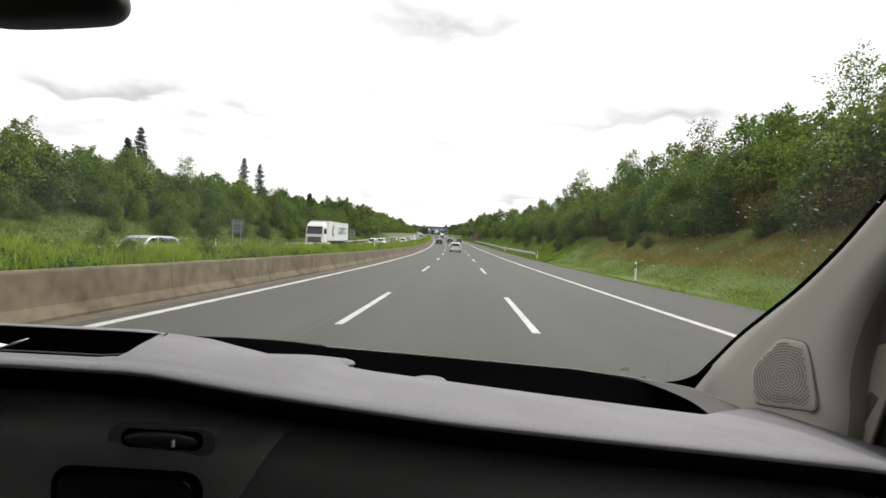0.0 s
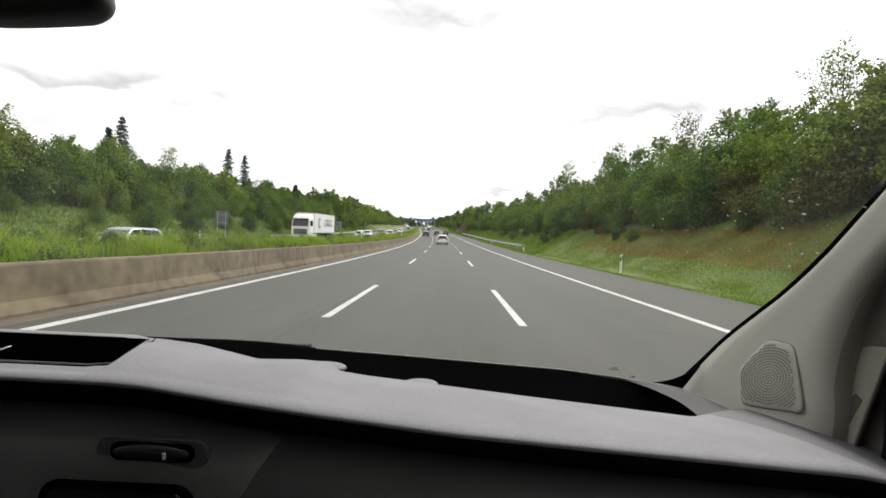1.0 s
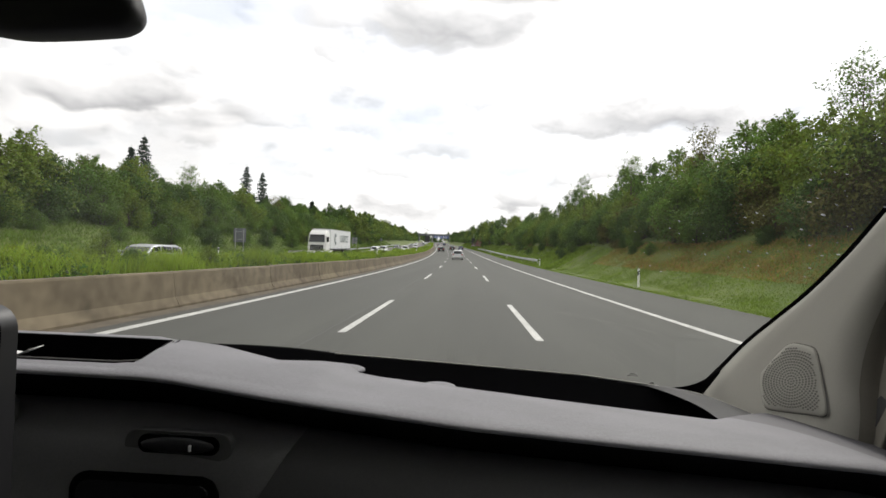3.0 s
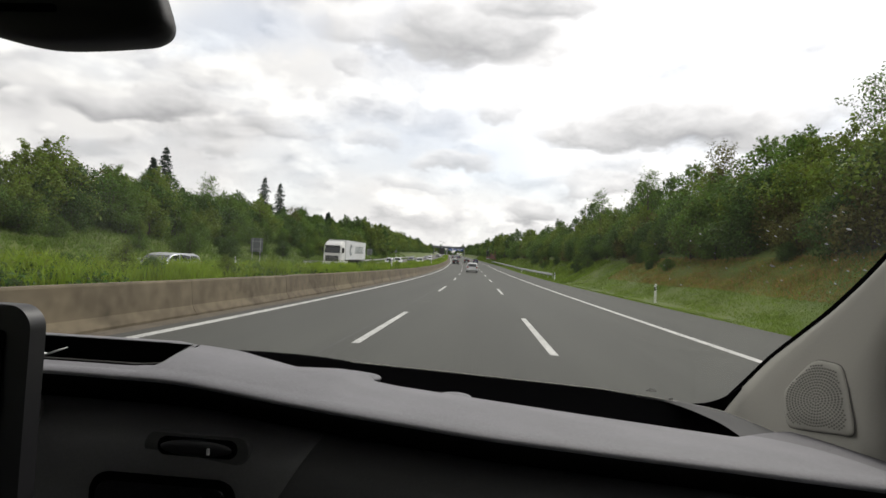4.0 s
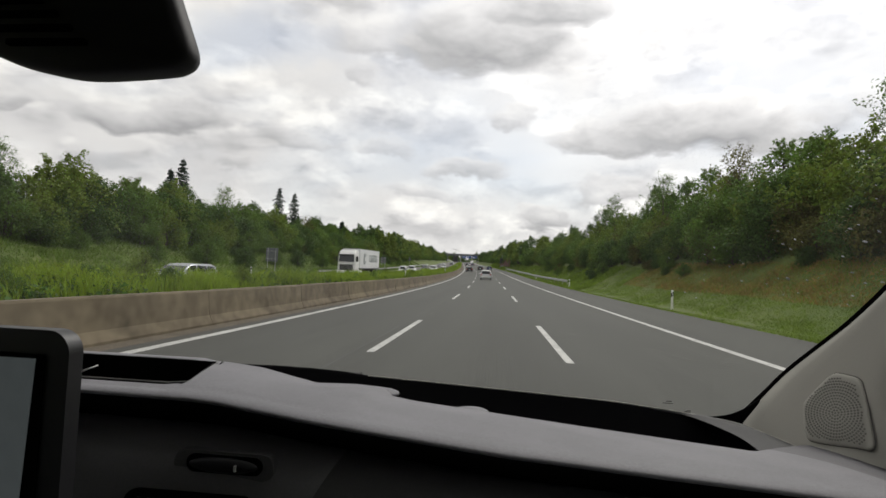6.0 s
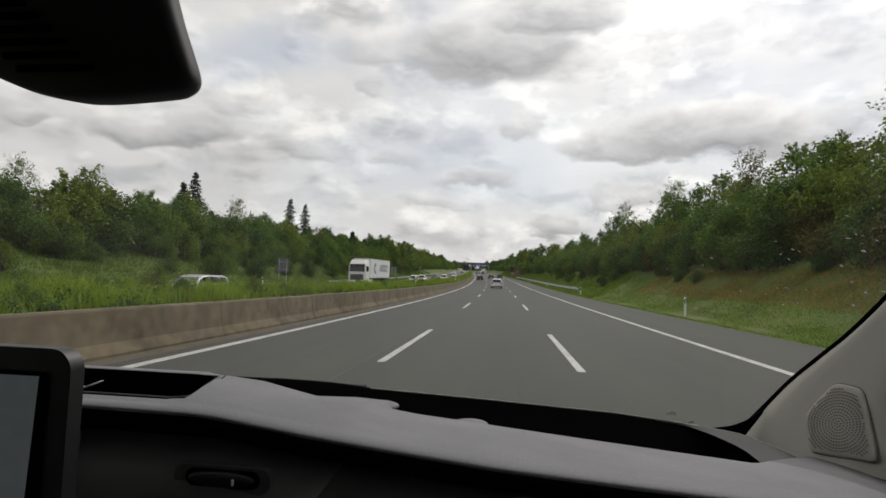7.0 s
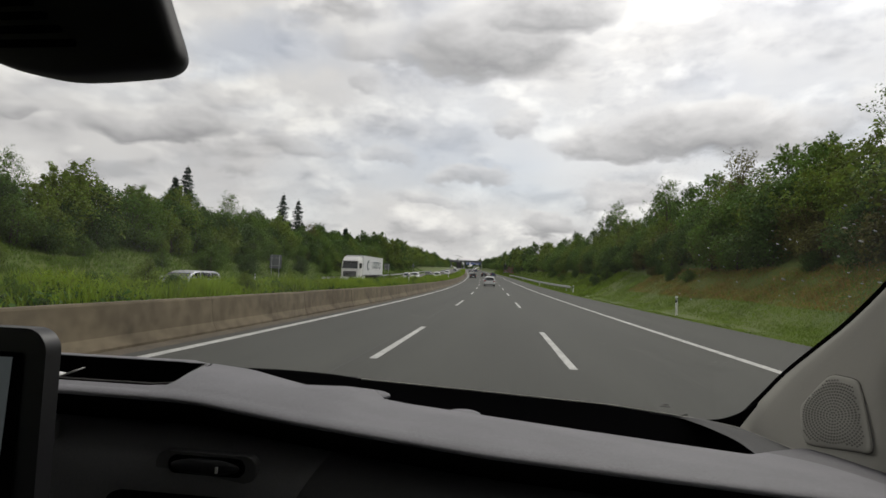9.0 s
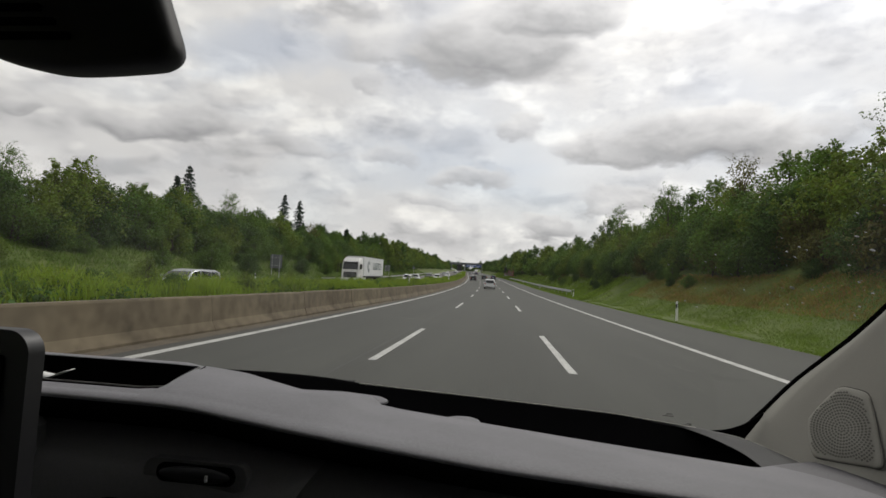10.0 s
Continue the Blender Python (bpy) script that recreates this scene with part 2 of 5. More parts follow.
M = {
    "asphalt": mat("asphalt", (0.0428, 0.0436, 0.0368), 0.85, var=0.2, scale=0.8, fine=30, bump=0.5, bump_scale=70, streak=(1, 0.025, 1)),
    "asphalt_old": mat("asphalt_old", (0.085, 0.08, 0.074), 0.9, var=0.2, scale=0.4, fine=30, bump=0.5, bump_scale=60),
    "line": mat("line", (0.42, 0.42, 0.40), 0.75, var=0.30, scale=2.5, fine=28, bump=0.3),
    "concrete": mat("concrete", (0.076, 0.060, 0.036), 0.9, col2=(0.186, 0.150, 0.096), scale=0.8, fine=6, bump=0.3, bump_scale=40, random_hue=0.12, streak=(1, 0.55, 0.50)),
    "grime": mat("grime", (0.070, 0.057, 0.040), 0.95, col2=(0.125, 0.100, 0.072), scale=2, fine=25, bump=0.4),
    "soil": mat("soil", (0.064, 0.108, 0.016), 0.95, col2=(0.112, 0.134, 0.026), scale=0.22, fine=4, bump=0.6, bump_scale=12),
    "steel": mat("steel", (0.42, 0.43, 0.43), 0.5, metal=0.7, var=0.15, scale=3, fine=30),
    "white": mat("white", (0.75, 0.75, 0.73), 0.5, var=0.08, scale=5),
    "black": mat("black", (0.02, 0.02, 0.021), 0.6, var=0.2),
    "sign_back": mat("sign_back", (0.16, 0.17, 0.18), 0.5, metal=0.3, var=0.12),
    "blue": mat("blue", (0.02, 0.07, 0.30), 0.5, var=0.1),
    "red": mat("red", (0.42, 0.035, 0.025), 0.5, var=0.12),
    "bark": mat("bark", (0.075, 0.06, 0.045), 0.9, var=0.3, scale=6, fine=40, bump=0.6),
    "wood": mat("wood", (0.085, 0.055, 0.045), 0.85, var=0.3, scale=3, fine=25, streak=(1, 1, 0.15), random_hue=0.25),
    "bridge": mat("bridge", (0.15, 0.155, 0.17), 0.85, var=0.1, scale=0.5, fine=5),
    "leaf": leaf_mat("leaf", (0.104, 0.170, 0.028)),
    "leaf_fresh": leaf_mat("leaf_fresh", (0.145, 0.198, 0.030)),
    "leaf_dark": leaf_mat("leaf_dark", (0.074, 0.126, 0.027)),
    "weed": leaf_mat("weed", (0.070, 0.125, 0.024), 0.5),
    "weed_light": leaf_mat("weed_light", (0.185, 0.250, 0.028), 0.4),
    "leaf_brown": leaf_mat("leaf_brown", (0.120, 0.116, 0.030)),
    "needle": leaf_mat("needle", (0.022, 0.042, 0.024), 0.4),
    "grass": leaf_mat("grass", (0.20, 0.285, 0.030), 0.3),
    "grass_short": leaf_mat("grass_short", (0.158, 0.236, 0.025), 0.25),
    "grass_bank": leaf_mat("grass_bank", (0.115, 0.180, 0.028), 0.3),
    "grass_dry": leaf_mat("grass_dry", (0.33, 0.205, 0.070), 0.3),
    "dash": mat("dash", (0.166, 0.164, 0.177), 0.64, var=0.16, scale=10, fine=420, bump=0.55, bump_scale=700, spec=0.42),
    "fascia": mat("fascia", (0.110, 0.110, 0.112), 0.6, var=0.08, scale=6, fine=500, bump=0.25, bump_scale=900),
    # lighter copy of the fascia plastic: light on the left panel, put into the colour
    "fascia_lit": mat("fascia_lit", (0.175, 0.175, 0.178), 0.55, var=0.10, scale=6, fine=500, bump=0.25, bump_scale=900),
    # darker copy of the dash plastic, with the pillar's and door's shade in its colour
    "end_cap": mat("end_cap", (0.085, 0.083, 0.092), 0.6, var=0.15, scale=10, fine=420, bump=0.5, bump_scale=700, spec=0.4),
    "mirror_case": mat("mirror_case", (0.018, 0.018, 0.019), 0.62, var=0.1, fine=500, bump=0.2, bump_scale=900, spec=0.3),
    # near black without gloss; under the dashboard's front edge it stands in for shade
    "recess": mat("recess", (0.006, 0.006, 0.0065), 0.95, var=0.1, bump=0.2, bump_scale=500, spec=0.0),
    "gloss_black": mat("gloss_black", (0.014, 0.014, 0.016), 0.18, var=0.1),
    "pillar": mat("pillar", (0.41, 0.397, 0.35), 0.75, var=0.04, scale=4, fine=600, bump=0.25, bump_scale=1000, spec=0.3),
    "liner": mat("liner", (0.20, 0.185, 0.155), 0.8, var=0.06, fine=500, bump=0.2, bump_scale=900),
    "seal": mat("seal", (0.05, 0.05, 0.05), 0.8, var=0.1, fine=300, bump=0.2, bump_scale=500),
    "trim": mat("trim", (0.15, 0.147, 0.14), 0.7, var=0.05, fine=400, bump=0.2, bump_scale=800),
    "cloth": mat("cloth", (0.30, 0.29, 0.27), 0.95, var=0.08, fine=400, bump=0.3, bump_scale=600),
    "paper": mat("paper", (0.62, 0.62, 0.61), 0.7, var=0.05),
    "mark": mat("mark", (0.85, 0.85, 0.85), 0.4, var=0.02),
    "screen": glow_mat("screen", (0.42, 0.48, 0.49), 0.065),
    "car_white": mat("car_white", (0.66, 0.67, 0.68), 0.25, var=0.03),
    "car_silver": mat("car_silver", (0.30, 0.31, 0.33), 0.3, metal=0.5, var=0.04),
    "car_dark": mat("car_dark", (0.025, 0.027, 0.035), 0.25, var=0.05),
    "car_blue": mat("car_blue", (0.03, 0.05, 0.11), 0.25, var=0.05),
    "window": mat("window", (0.018, 0.021, 0.024), 0.08, var=0.1),
    "tyre": mat("tyre", (0.018, 0.018, 0.018), 0.9, var=0.15),
    "rim": mat("rim", (0.4, 0.4, 0.41), 0.35, metal=0.8, var=0.08),
    "lamp": mat("lamp", (0.6, 0.62, 0.64), 0.12, var=0.05),
    "tail": mat("tail", (0.35, 0.012, 0.01), 0.2, var=0.1),
    "tarp": mat("tarp", (0.72, 0.73, 0.74), 0.55, var=0.05, scale=1.2, fine=10),
    "logo": mat("logo", (0.10, 0.14, 0.14), 0.6, var=0.1),
    "panel": mat("panel", (0.03, 0.035, 0.06), 0.15, var=0.15),
    "glass": dusty(glass_mat("glass", (0.955, 0.965, 0.95), 0.025), 0.0075),
    "perforation": mat("perforation", (0.155, 0.150, 0.136), 0.9, var=0.05),
    "device": mat("device", (0.018, 0.018, 0.020), 0.48, var=0.1),
    "spot": mat("spot", (0.36, 0.37, 0.36), 0.7, var=0.1),
}


# ---------------------------------------------------------------- mesh helpers
def link_mesh(name, me, material, parent=None, label="", smooth=False):
    if material is not None:
        me.materials.append(M[material])
    if smooth:
        me.polygons.foreach_set("use_smooth", [True] * len(me.polygons))
    ob = new(name, me)
    if parent is not None:
        ob.parent = parent
    if label:
        tagged(ob, label)
    return ob


def part(name, bm, material, parent=None, label="", smooth=False):
    me = bpy.data.meshes.new(name)
    bmesh.ops.recalc_face_normals(bm, faces=bm.faces)
    bm.to_mesh(me)
    bm.free()
    return link_mesh(name, me, material, parent, label, smooth)


def raw(name, verts, faces, material, parent=None, label="", smooth=False):
    me = bpy.data.meshes.new(name)
    me.from_pydata([tuple(v) for v in verts], [], [tuple(f) for f in faces])
    me.update()
    return link_mesh(name, me, material, parent, label, smooth)


def empty(name, x=0, y=0, z=0, rz=0):
    ob = new(name)
    ob.matrix_basis = pose(x, y, z, 0, 0, rz)
    return ob


def add_box(bm, x0, x1, y0, y1, z0, z1, bevel=0.0, m=None, seg=1):
    vs = [bm.verts.new((x, y, z)) for x in (x0, x1) for y in (y0, y1) for z in (z0, z1)]
    fs = [bm.faces.new([vs[i] for i in f]) for f in ((0, 1, 3, 2), (4, 6, 7, 5), (0, 4, 5, 1), (2, 3, 7, 6), (0, 2, 6, 4), (1, 5, 7, 3))]
    if bevel:
        es = {e for f in fs for e in f.edges}
        r = bmesh.ops.bevel(bm, geom=list(es), offset=bevel, segments=seg, affect="EDGES", profile=0.5)
        vs = list({v for f in r["faces"] for v in f.verts} | {v for v in vs if v.is_valid})
    if m is not None:
        bmesh.ops.transform(bm, matrix=m, verts=vs)
    return vs


def box(x0, x1, y0, y1, z0, z1, bevel=0.0, seg=1):
    bm = bmesh.new()
    add_box(bm, x0, x1, y0, y1, z0, z1, bevel, None, seg)
    return bm


def add_tube(bm, a, b, r0, r1, n=8, caps=True):
    a, b = Vector(a), Vector(b)
    q = (b - a).to_track_quat("Z", "Y").to_matrix()
    rings = []
    for p, r in ((a, r0), (b, r1)):
        rings.append([bm.verts.new(p + q @ Vector((r * math.cos(2 * math.pi * i / n), r * math.sin(2 * math.pi * i / n), 0))) for i in range(n)])
    for i in range(n):
        j = (i + 1) % n
        bm.faces.new((rings[0][i], rings[0][j], rings[1][j], rings[1][i]))
    if caps:
        bm.faces.new(rings[0][::-1])
        bm.faces.new(rings[1])


def tube(a, b, r0, r1, n=8):
    bm = bmesh.new()
    add_tube(bm, a, b, r0, r1, n)
    return bm


def sheet(rows, close=False):
    """A bmesh skin over rows of points."""
    bm = bmesh.new()
    g = [[bm.verts.new(p) for p in r] for r in rows]
    for r0, r1 in zip(g, g[1:]):
        k = len(r0)
        for i in range(k if close else k - 1):
            j = (i + 1) % k
            bm.faces.new((r0[i], r0[j], r1[j], r1[i]))
    return bm


def sweep(points, r, n=6):
    """A thin round bead along a line of points, in one piece."""
    P = [Vector(p) for p in points]
    rows = []
    for i, p in enumerate(P):
        q = (P[min(i + 1, len(P) - 1)] - P[max(i - 1, 0)]).to_track_quat("Z", "Y").to_matrix()
        rows.append([tuple(p + q @ Vector((r * math.cos(2 * math.pi * k / n), r * math.sin(2 * math.pi * k / n), 0))) for k in range(n)])
    return sheet(rows, True)


def slab(outline, depth, axis_dir, bevel=0.0, seg=2):
    """A flat outline given thickness along axis_dir."""
    bm = bmesh.new()
    d = Vector(axis_dir).normalized() * depth
    a = [bm.verts.new(p) for p in outline]
    b = [bm.verts.new(Vector(p) + d) for p in outline]
    f0, f1 = bm.faces.new(a), bm.faces.new(b[::-1])
    n = len(a)
    for i in range(n):
        j = (i + 1) % n
        bm.faces.new((a[j], a[i], b[i], b[j]))
    if bevel:
        es = list(f0.edges) + list(f1.edges)
        bmesh.ops.bevel(bm, geom=es, offset=bevel, segments=seg, affect="EDGES", profile=0.5)
    return bm


def rounded(x0, x1, z0, z1, r, y, n=5):
    pts = []
    for cx_, cz_, a0 in ((x1 - r, z1 - r, 0), (x0 + r, z1 - r, 90), (x0 + r, z0 + r, 180), (x1 - r, z0 + r, 270)):
        for i in range(n + 1):
            a = radians(a0 + 90 * i / n)
            pts.append((cx_ + r * math.cos(a), y, cz_ + r * math.sin(a)))
    return pts


def knots(*pairs):
    xs, ys = zip(*pairs)
    return lambda v: float(np.interp(v, xs, ys))


def smooth_closed(pts, n=6):
    """Catmull-Rom through a closed outline."""
    k, out = len(pts), []
    P = [Vector(p) for p in pts]
    for i in range(k):
        a, b, c, d = P[i - 1], P[i], P[(i + 1) % k], P[(i + 2) % k]
        for s in range(n):
            t = s / n
            out.append(0.5 * ((2 * b) + (c - a) * t + (2 * a - 5 * b + 4 * c - d) * t * t + (3 * b - a - 3 * c + d) * t ** 3))
    return out


def smooth_open(pts, n=6):
    P = [Vector(p) for p in pts]
    P = [2 * P[0] - P[1]] + P + [2 * P[-1] - P[-2]]
    out = []
    for i in range(1, len(P) - 2):
        a, b, c, d = P[i - 1], P[i], P[i + 1], P[i + 2]
        for s in range(n):
            t = s / n
            out.append(0.5 * ((2 * b) + (c - a) * t + (2 * a - 5 * b + 4 * c - d) * t * t + (3 * b - a - 3 * c + d) * t ** 3))
    out.append(P[-2])
    return out


# ---------------------------------------------------------------- the motorway
LEFT_LINE, LEFT_DASH, RIGHT_DASH, RIGHT_LINE = -5.80, -2.20, 1.35, 5.20
BARRIER_S, SHOULDER = -6.95, 8.65


def road_x(y):
    """Sideways shift of the road's line: it bends gently to the left."""
    if y < 0:
        return 0.0
    return -1.55e-4 * y * y if y < 210 else -6.8355 - 0.0651 * (y - 210)


def road_z(y):
    """Height of the road: a shallow sag, then a steady climb."""
    if y < 0:
        return 0.0
    return 1.08e-4 * y * y if y < 130 else 1.825 + 0.0281 * (y - 130) if y < 900 else 23.46


PROFILE = knots((-900, 14), (-300, 16), (-140, 12), (-70, 6.5), (-45, 4.9), (-38, 4.3), (-33, 3.5), (-29.5, 2.4), (-26.5, 1.1), (-24.3, 0.15), (-23.4, -0.06),
                (-11.2, -0.06), (-10.7, 0.36), (-9.6, 0.72), (-8.3, 0.80), (-7.35, 0.68), (-7.1, -0.06), (8.6, -0.06), (9.3, 0.02), (10.2, 0.30), (11.4, 0.95), (12.8, 1.9),
                (14.5, 3.1), (16.5, 4.1), (20, 4.6), (35, 4.8), (120, 6), (300, 9), (900, 12))


def ground_z(s, y):
    z = PROFILE(s) + road_z(y)
    if s > 9.5 or s < -25:
        z += 0.35 * noise.noise((s * 0.16, y * 0.11, 3.1)) * min(1, (abs(s) - 9) / 6)
    if s < -50 and y > 120:
        z += min(1, (y - 120) / 200) * min(1, (-50 - s) / 120) * 14
    return z


def at_road(s, y, lift=0.0):
    return (road_x(y) + s, y, ground_z(s, y) + lift)


def strip(name, s0, s1, y0, y1, lift, material, step=4.0, parent=None, label="", cross=1):
    """A band that lies on the road's surface."""
    ys = list(np.arange(y0, y1, step)) + [y1]
    ss = [s0 + (s1 - s0) * i / cross for i in range(cross + 1)]
    rows = [[(road_x(y) + s, y, road_z(y) + lift) for s in ss] for y in ys]
    return part(name, sheet(rows), material, parent, label)


def build_ground():
    ss = [-900, -500, -300, -200, -140, -100, -70, -55, -45, -40, -36, -33, -31, -29.5, -28, -26.5, -25.3, -24.3, -23.4, -17, -11.2, -10.7, -10.1, -9.4, -8.7, -8.0, -7.35, -7.1,
          -3, 3, 8.6, 9.0, 9.6, 10.2, 10.8, 11.4, 12.1, 12.8, 13.6, 14.5, 15.5, 16.5, 18, 20, 25, 35, 60, 120, 300, 900]
    ys = list(np.arange(-60, 60, 1.5)) + list(np.arange(60, 200, 4)) + list(np.arange(200, 620, 15)) + list(np.arange(620, 1400, 80)) + [1800, 2600, 3600]
    ys = [-600, -250, -120] + ys
    rows = [[at_road(s, y) for s in ss] for y in ys]
    ob = part("ground", sheet(rows), "soil", smooth=True)
    tagged(ob, "grassy ground with mown verges and banks rising on both sides", "ground", kind="structure")


build_ground()
road = strip("road", -7.05, 8.65, -60, 900, 0.0, "asphalt", 4, cross=6)
tagged(road, "dry grey asphalt motorway carriageway with three lanes", "road", kind="structure")
road_far = strip("road_oncoming", -23.3, -11.3, -60, 900, 0.0, "asphalt_old", 4, cross=4)
tagged(road_far, "grey asphalt carriageway for oncoming traffic", "road", kind="structure")


def build_lines():
    for s, w in ((LEFT_LINE, 0.22), (RIGHT_LINE, 0.21)):
        ob = strip("edge_line", s - w / 2, s + w / 2, -40, 700, 0.006, "line", 3)
        tagged(ob, "solid white painted edge line on the asphalt", "road marking", "edge lines", "structure")
    for s in (-11.9, -22.6):
        ob = strip("edge_line", s - 0.12, s + 0.12, -40, 600, 0.006, "line", 4)
        tagged(ob, "solid white painted edge line on the asphalt", "road marking", "edge lines", "structure")
    for s in (LEFT_DASH, RIGHT_DASH):
        y = 9.4 - 3 * 19.6
        while y < 420:
            ob = strip("lane_dash", s - 0.075, s + 0.075, y, y + 6.5, 0.006, "line", 3.25)
            tagged(ob, "white painted lane dash on grey asphalt", "road marking", "lane dashes", "structure")
            y += 19.6
    # dark joint and sand along the foot of the concrete wall
    ob = strip("gutter", -7.0, -6.25, -40, 300, 0.005, "grime", 2, cross=2)
    tagged(ob, "brown strip of dust and dirt along the wall", "dirt", kind="stuff")
    # a sealed seam in the asphalt between the lanes
    ob = strip("seam", -2.52, -2.50, -40, 200, 0.004, "black", 4)
    tagged(ob, "thin dark bitumen seam in the asphalt", "road seam", kind="structure")


build_lines()


def build_barrier():
    """Cast concrete safety wall, one object per length between the joints."""
    wall = empty("concrete_barrier")
    tagged(wall, "weathered brown concrete safety wall along the median", "barrier", kind="structure")
    prof = [(0.27, 0.0), (0.27, 0.06), (0.17, 0.25), (0.105, 0.80), (0.085, 0.84), (-0.085, 0.84), (-0.105, 0.80), (-0.17, 0.25), (-0.27, 0.06), (-0.27, 0.0)]
    ln = 6.0

    def length_mesh(n):
        bm = bmesh.new()
        rows = []
        for i in range(n + 1):
            y = -ln / 2 + 0.012 + (ln - 0.024) * i / n
            inset = 0.012 if i in (0, n) else 0.0
            rows.append([(x * (1 - inset), y, z * (1 - inset * 0.5)) for x, z in prof])
        g = [[bm.verts.new(p) for p in r] for r in rows]
        for r0, r1 in zip(g, g[1:]):
            for k in range(len(prof) - 1):
                bm.faces.new((r0[k], r0[k + 1], r1[k + 1], r1[k]))
        bm.faces.new(g[0])
        bm.faces.new(g[-1][::-1])
        me = bpy.data.meshes.new("length")
        bmesh.ops.recalc_face_normals(bm, faces=bm.faces)
        bm.to_mesh(me)
        bm.free()
        me.materials.append(M["concrete"])
        return me

    me = length_mesh(4)
    y = -27.0
    k = 0
    while y < 420:
        ob = new("wall_length", me)
        ob.parent = wall
        y0, y1 = y - ln / 2, y + ln / 2
        p0 = Vector((road_x(y0) + BARRIER_S, y0, road_z(y0)))
        p1 = Vector((road_x(y1) + BARRIER_S, y1, road_z(y1)))
        d = p1 - p0
        ob.matrix_basis = Matrix.Translation((p0 + p1) / 2 + Vector((0.006 * math.sin(k * 2.3), 0, 0.008 * math.sin(k * 1.7)))) @ pose(0, 0, 0, math.degrees(math.atan2(d.z, d.y)), 0, -math.degrees(math.atan2(d.x, d.y)))
        y += ln
        k += 1


build_barrier()


# ---------------------------------------------------------------- plants
def blades(name, n, place, height, width, material, seed, lean=0.35):
    """Many single blades, each a bent strip of three triangles."""
    rng = np.random.default_rng(seed)
    pos, hs = place(rng, n)
    n = len(pos)
    a = rng.uniform(0, 2 * math.pi, n)
    h = height * hs * rng.uniform(0.55, 1.25, n)
    w = width * rng.uniform(0.6, 1.4, n)
    b = rng.uniform(0, 2 * math.pi, n)
    l = lean * h * rng.uniform(0.2, 1.3, n)
    sx, sy = np.cos(a) * w / 2, np.sin(a) * w / 2
    lx, ly = np.cos(b) * l, np.sin(b) * l
    v = np.zeros((n, 5, 3))
    v[:, 0] = pos + np.stack([-sx, -sy, np.zeros(n)], 1)
    v[:, 1] = pos + np.stack([sx, sy, np.zeros(n)], 1)
    v[:, 2] = pos + np.stack([-sx * 0.7 + lx * 0.35, -sy * 0.7 + ly * 0.35, h * 0.6], 1)
    v[:, 3] = pos + np.stack([sx * 0.7 + lx * 0.35, sy * 0.7 + ly * 0.35, h * 0.6], 1)
    v[:, 4] = pos + np.stack([lx, ly, h], 1)
    me = bpy.data.meshes.new(name)
    me.vertices.add(n * 5)
    me.vertices.foreach_set("co", v.ravel())
    idx = np.arange(n)[:, None] * 5
    loops = np.concatenate([idx + np.array([[0, 1, 3, 2]]), idx + np.array([[2, 3, 4]])], 1).ravel()
    me.loops.add(len(loops))
    me.loops.foreach_set("vertex_index", loops.astype(np.int32))
    starts = (np.arange(n)[:, None] * 7 + np.array([[0, 4]])).ravel()
    me.polygons.add(n * 2)
    me.polygons.foreach_set("loop_start", starts.astype(np.int32))
    me.update(calc_edges=True)
    me.materials.append(M[material])
    return new(name, me)


def band(s0, s1, y0, y1, near=1.6, patch=0.0):
    """Random spots on the ground, thicker towards y0."""
    def place(rng, n):
        y = y0 + (y1 - y0) * rng.uniform(0, 1, n) ** near
        s = rng.uniform(s0, s1, n)
        hs = np.ones(n)
        if patch:
            hs = np.array([0.55 + patch * (0.5 + noise.noise((a * 0.9, b * 0.35, 9.0))) for a, b in zip(s, y)])
        return np.array([at_road(a, b, -0.02) for a, b in zip(s, y)]), np.clip(hs, 0.2, 2.5)
    return place


def build_grass():
    tagged(blades("median_grass", 60000, band(-10.7, -7.3, 3, 110, 1.5, 1.2), 0.40, 0.026, "grass", 1, 0.6), "tall fresh green grass and weeds on the median", "grass", kind="stuff")
    tagged(blades("median_grass", 30000, band(-10.7, -7.3, 60, 400, 1.3, 0.9), 0.55, 0.09, "grass", 2), "tall fresh green grass and weeds on the median", "grass", kind="stuff")
    tagged(blades("verge_grass", 170000, band(8.75, 13.8, 6, 75, 1.6, 0.6), 0.095, 0.020, "grass_short", 3, 0.9), "green grass on the verge and the foot of the bank", "grass", kind="stuff")
    tagged(blades("verge_grass", 40000, band(8.8, 13.8, 55, 330, 1.3, 0.6), 0.28, 0.08, "grass_short", 4, 0.8), "green grass on the verge and the foot of the bank", "grass", kind="stuff")
    tagged(blades("bank_grass", 120000, band(-32, -23.6, 12, 220, 1.4, 0.7), 0.26, 0.045, "grass_bank", 5, 0.9), "rough green grass on the far bank", "grass", kind="stuff")
    tagged(blades("dry_grass", 26000, band(11.3, 13.9, 9, 46, 1.3, 0.9), 0.13, 0.020, "grass_dry", 6, 0.9), "dry brownish grass below the shrubs on the bank", "grass", kind="stuff")


build_grass()


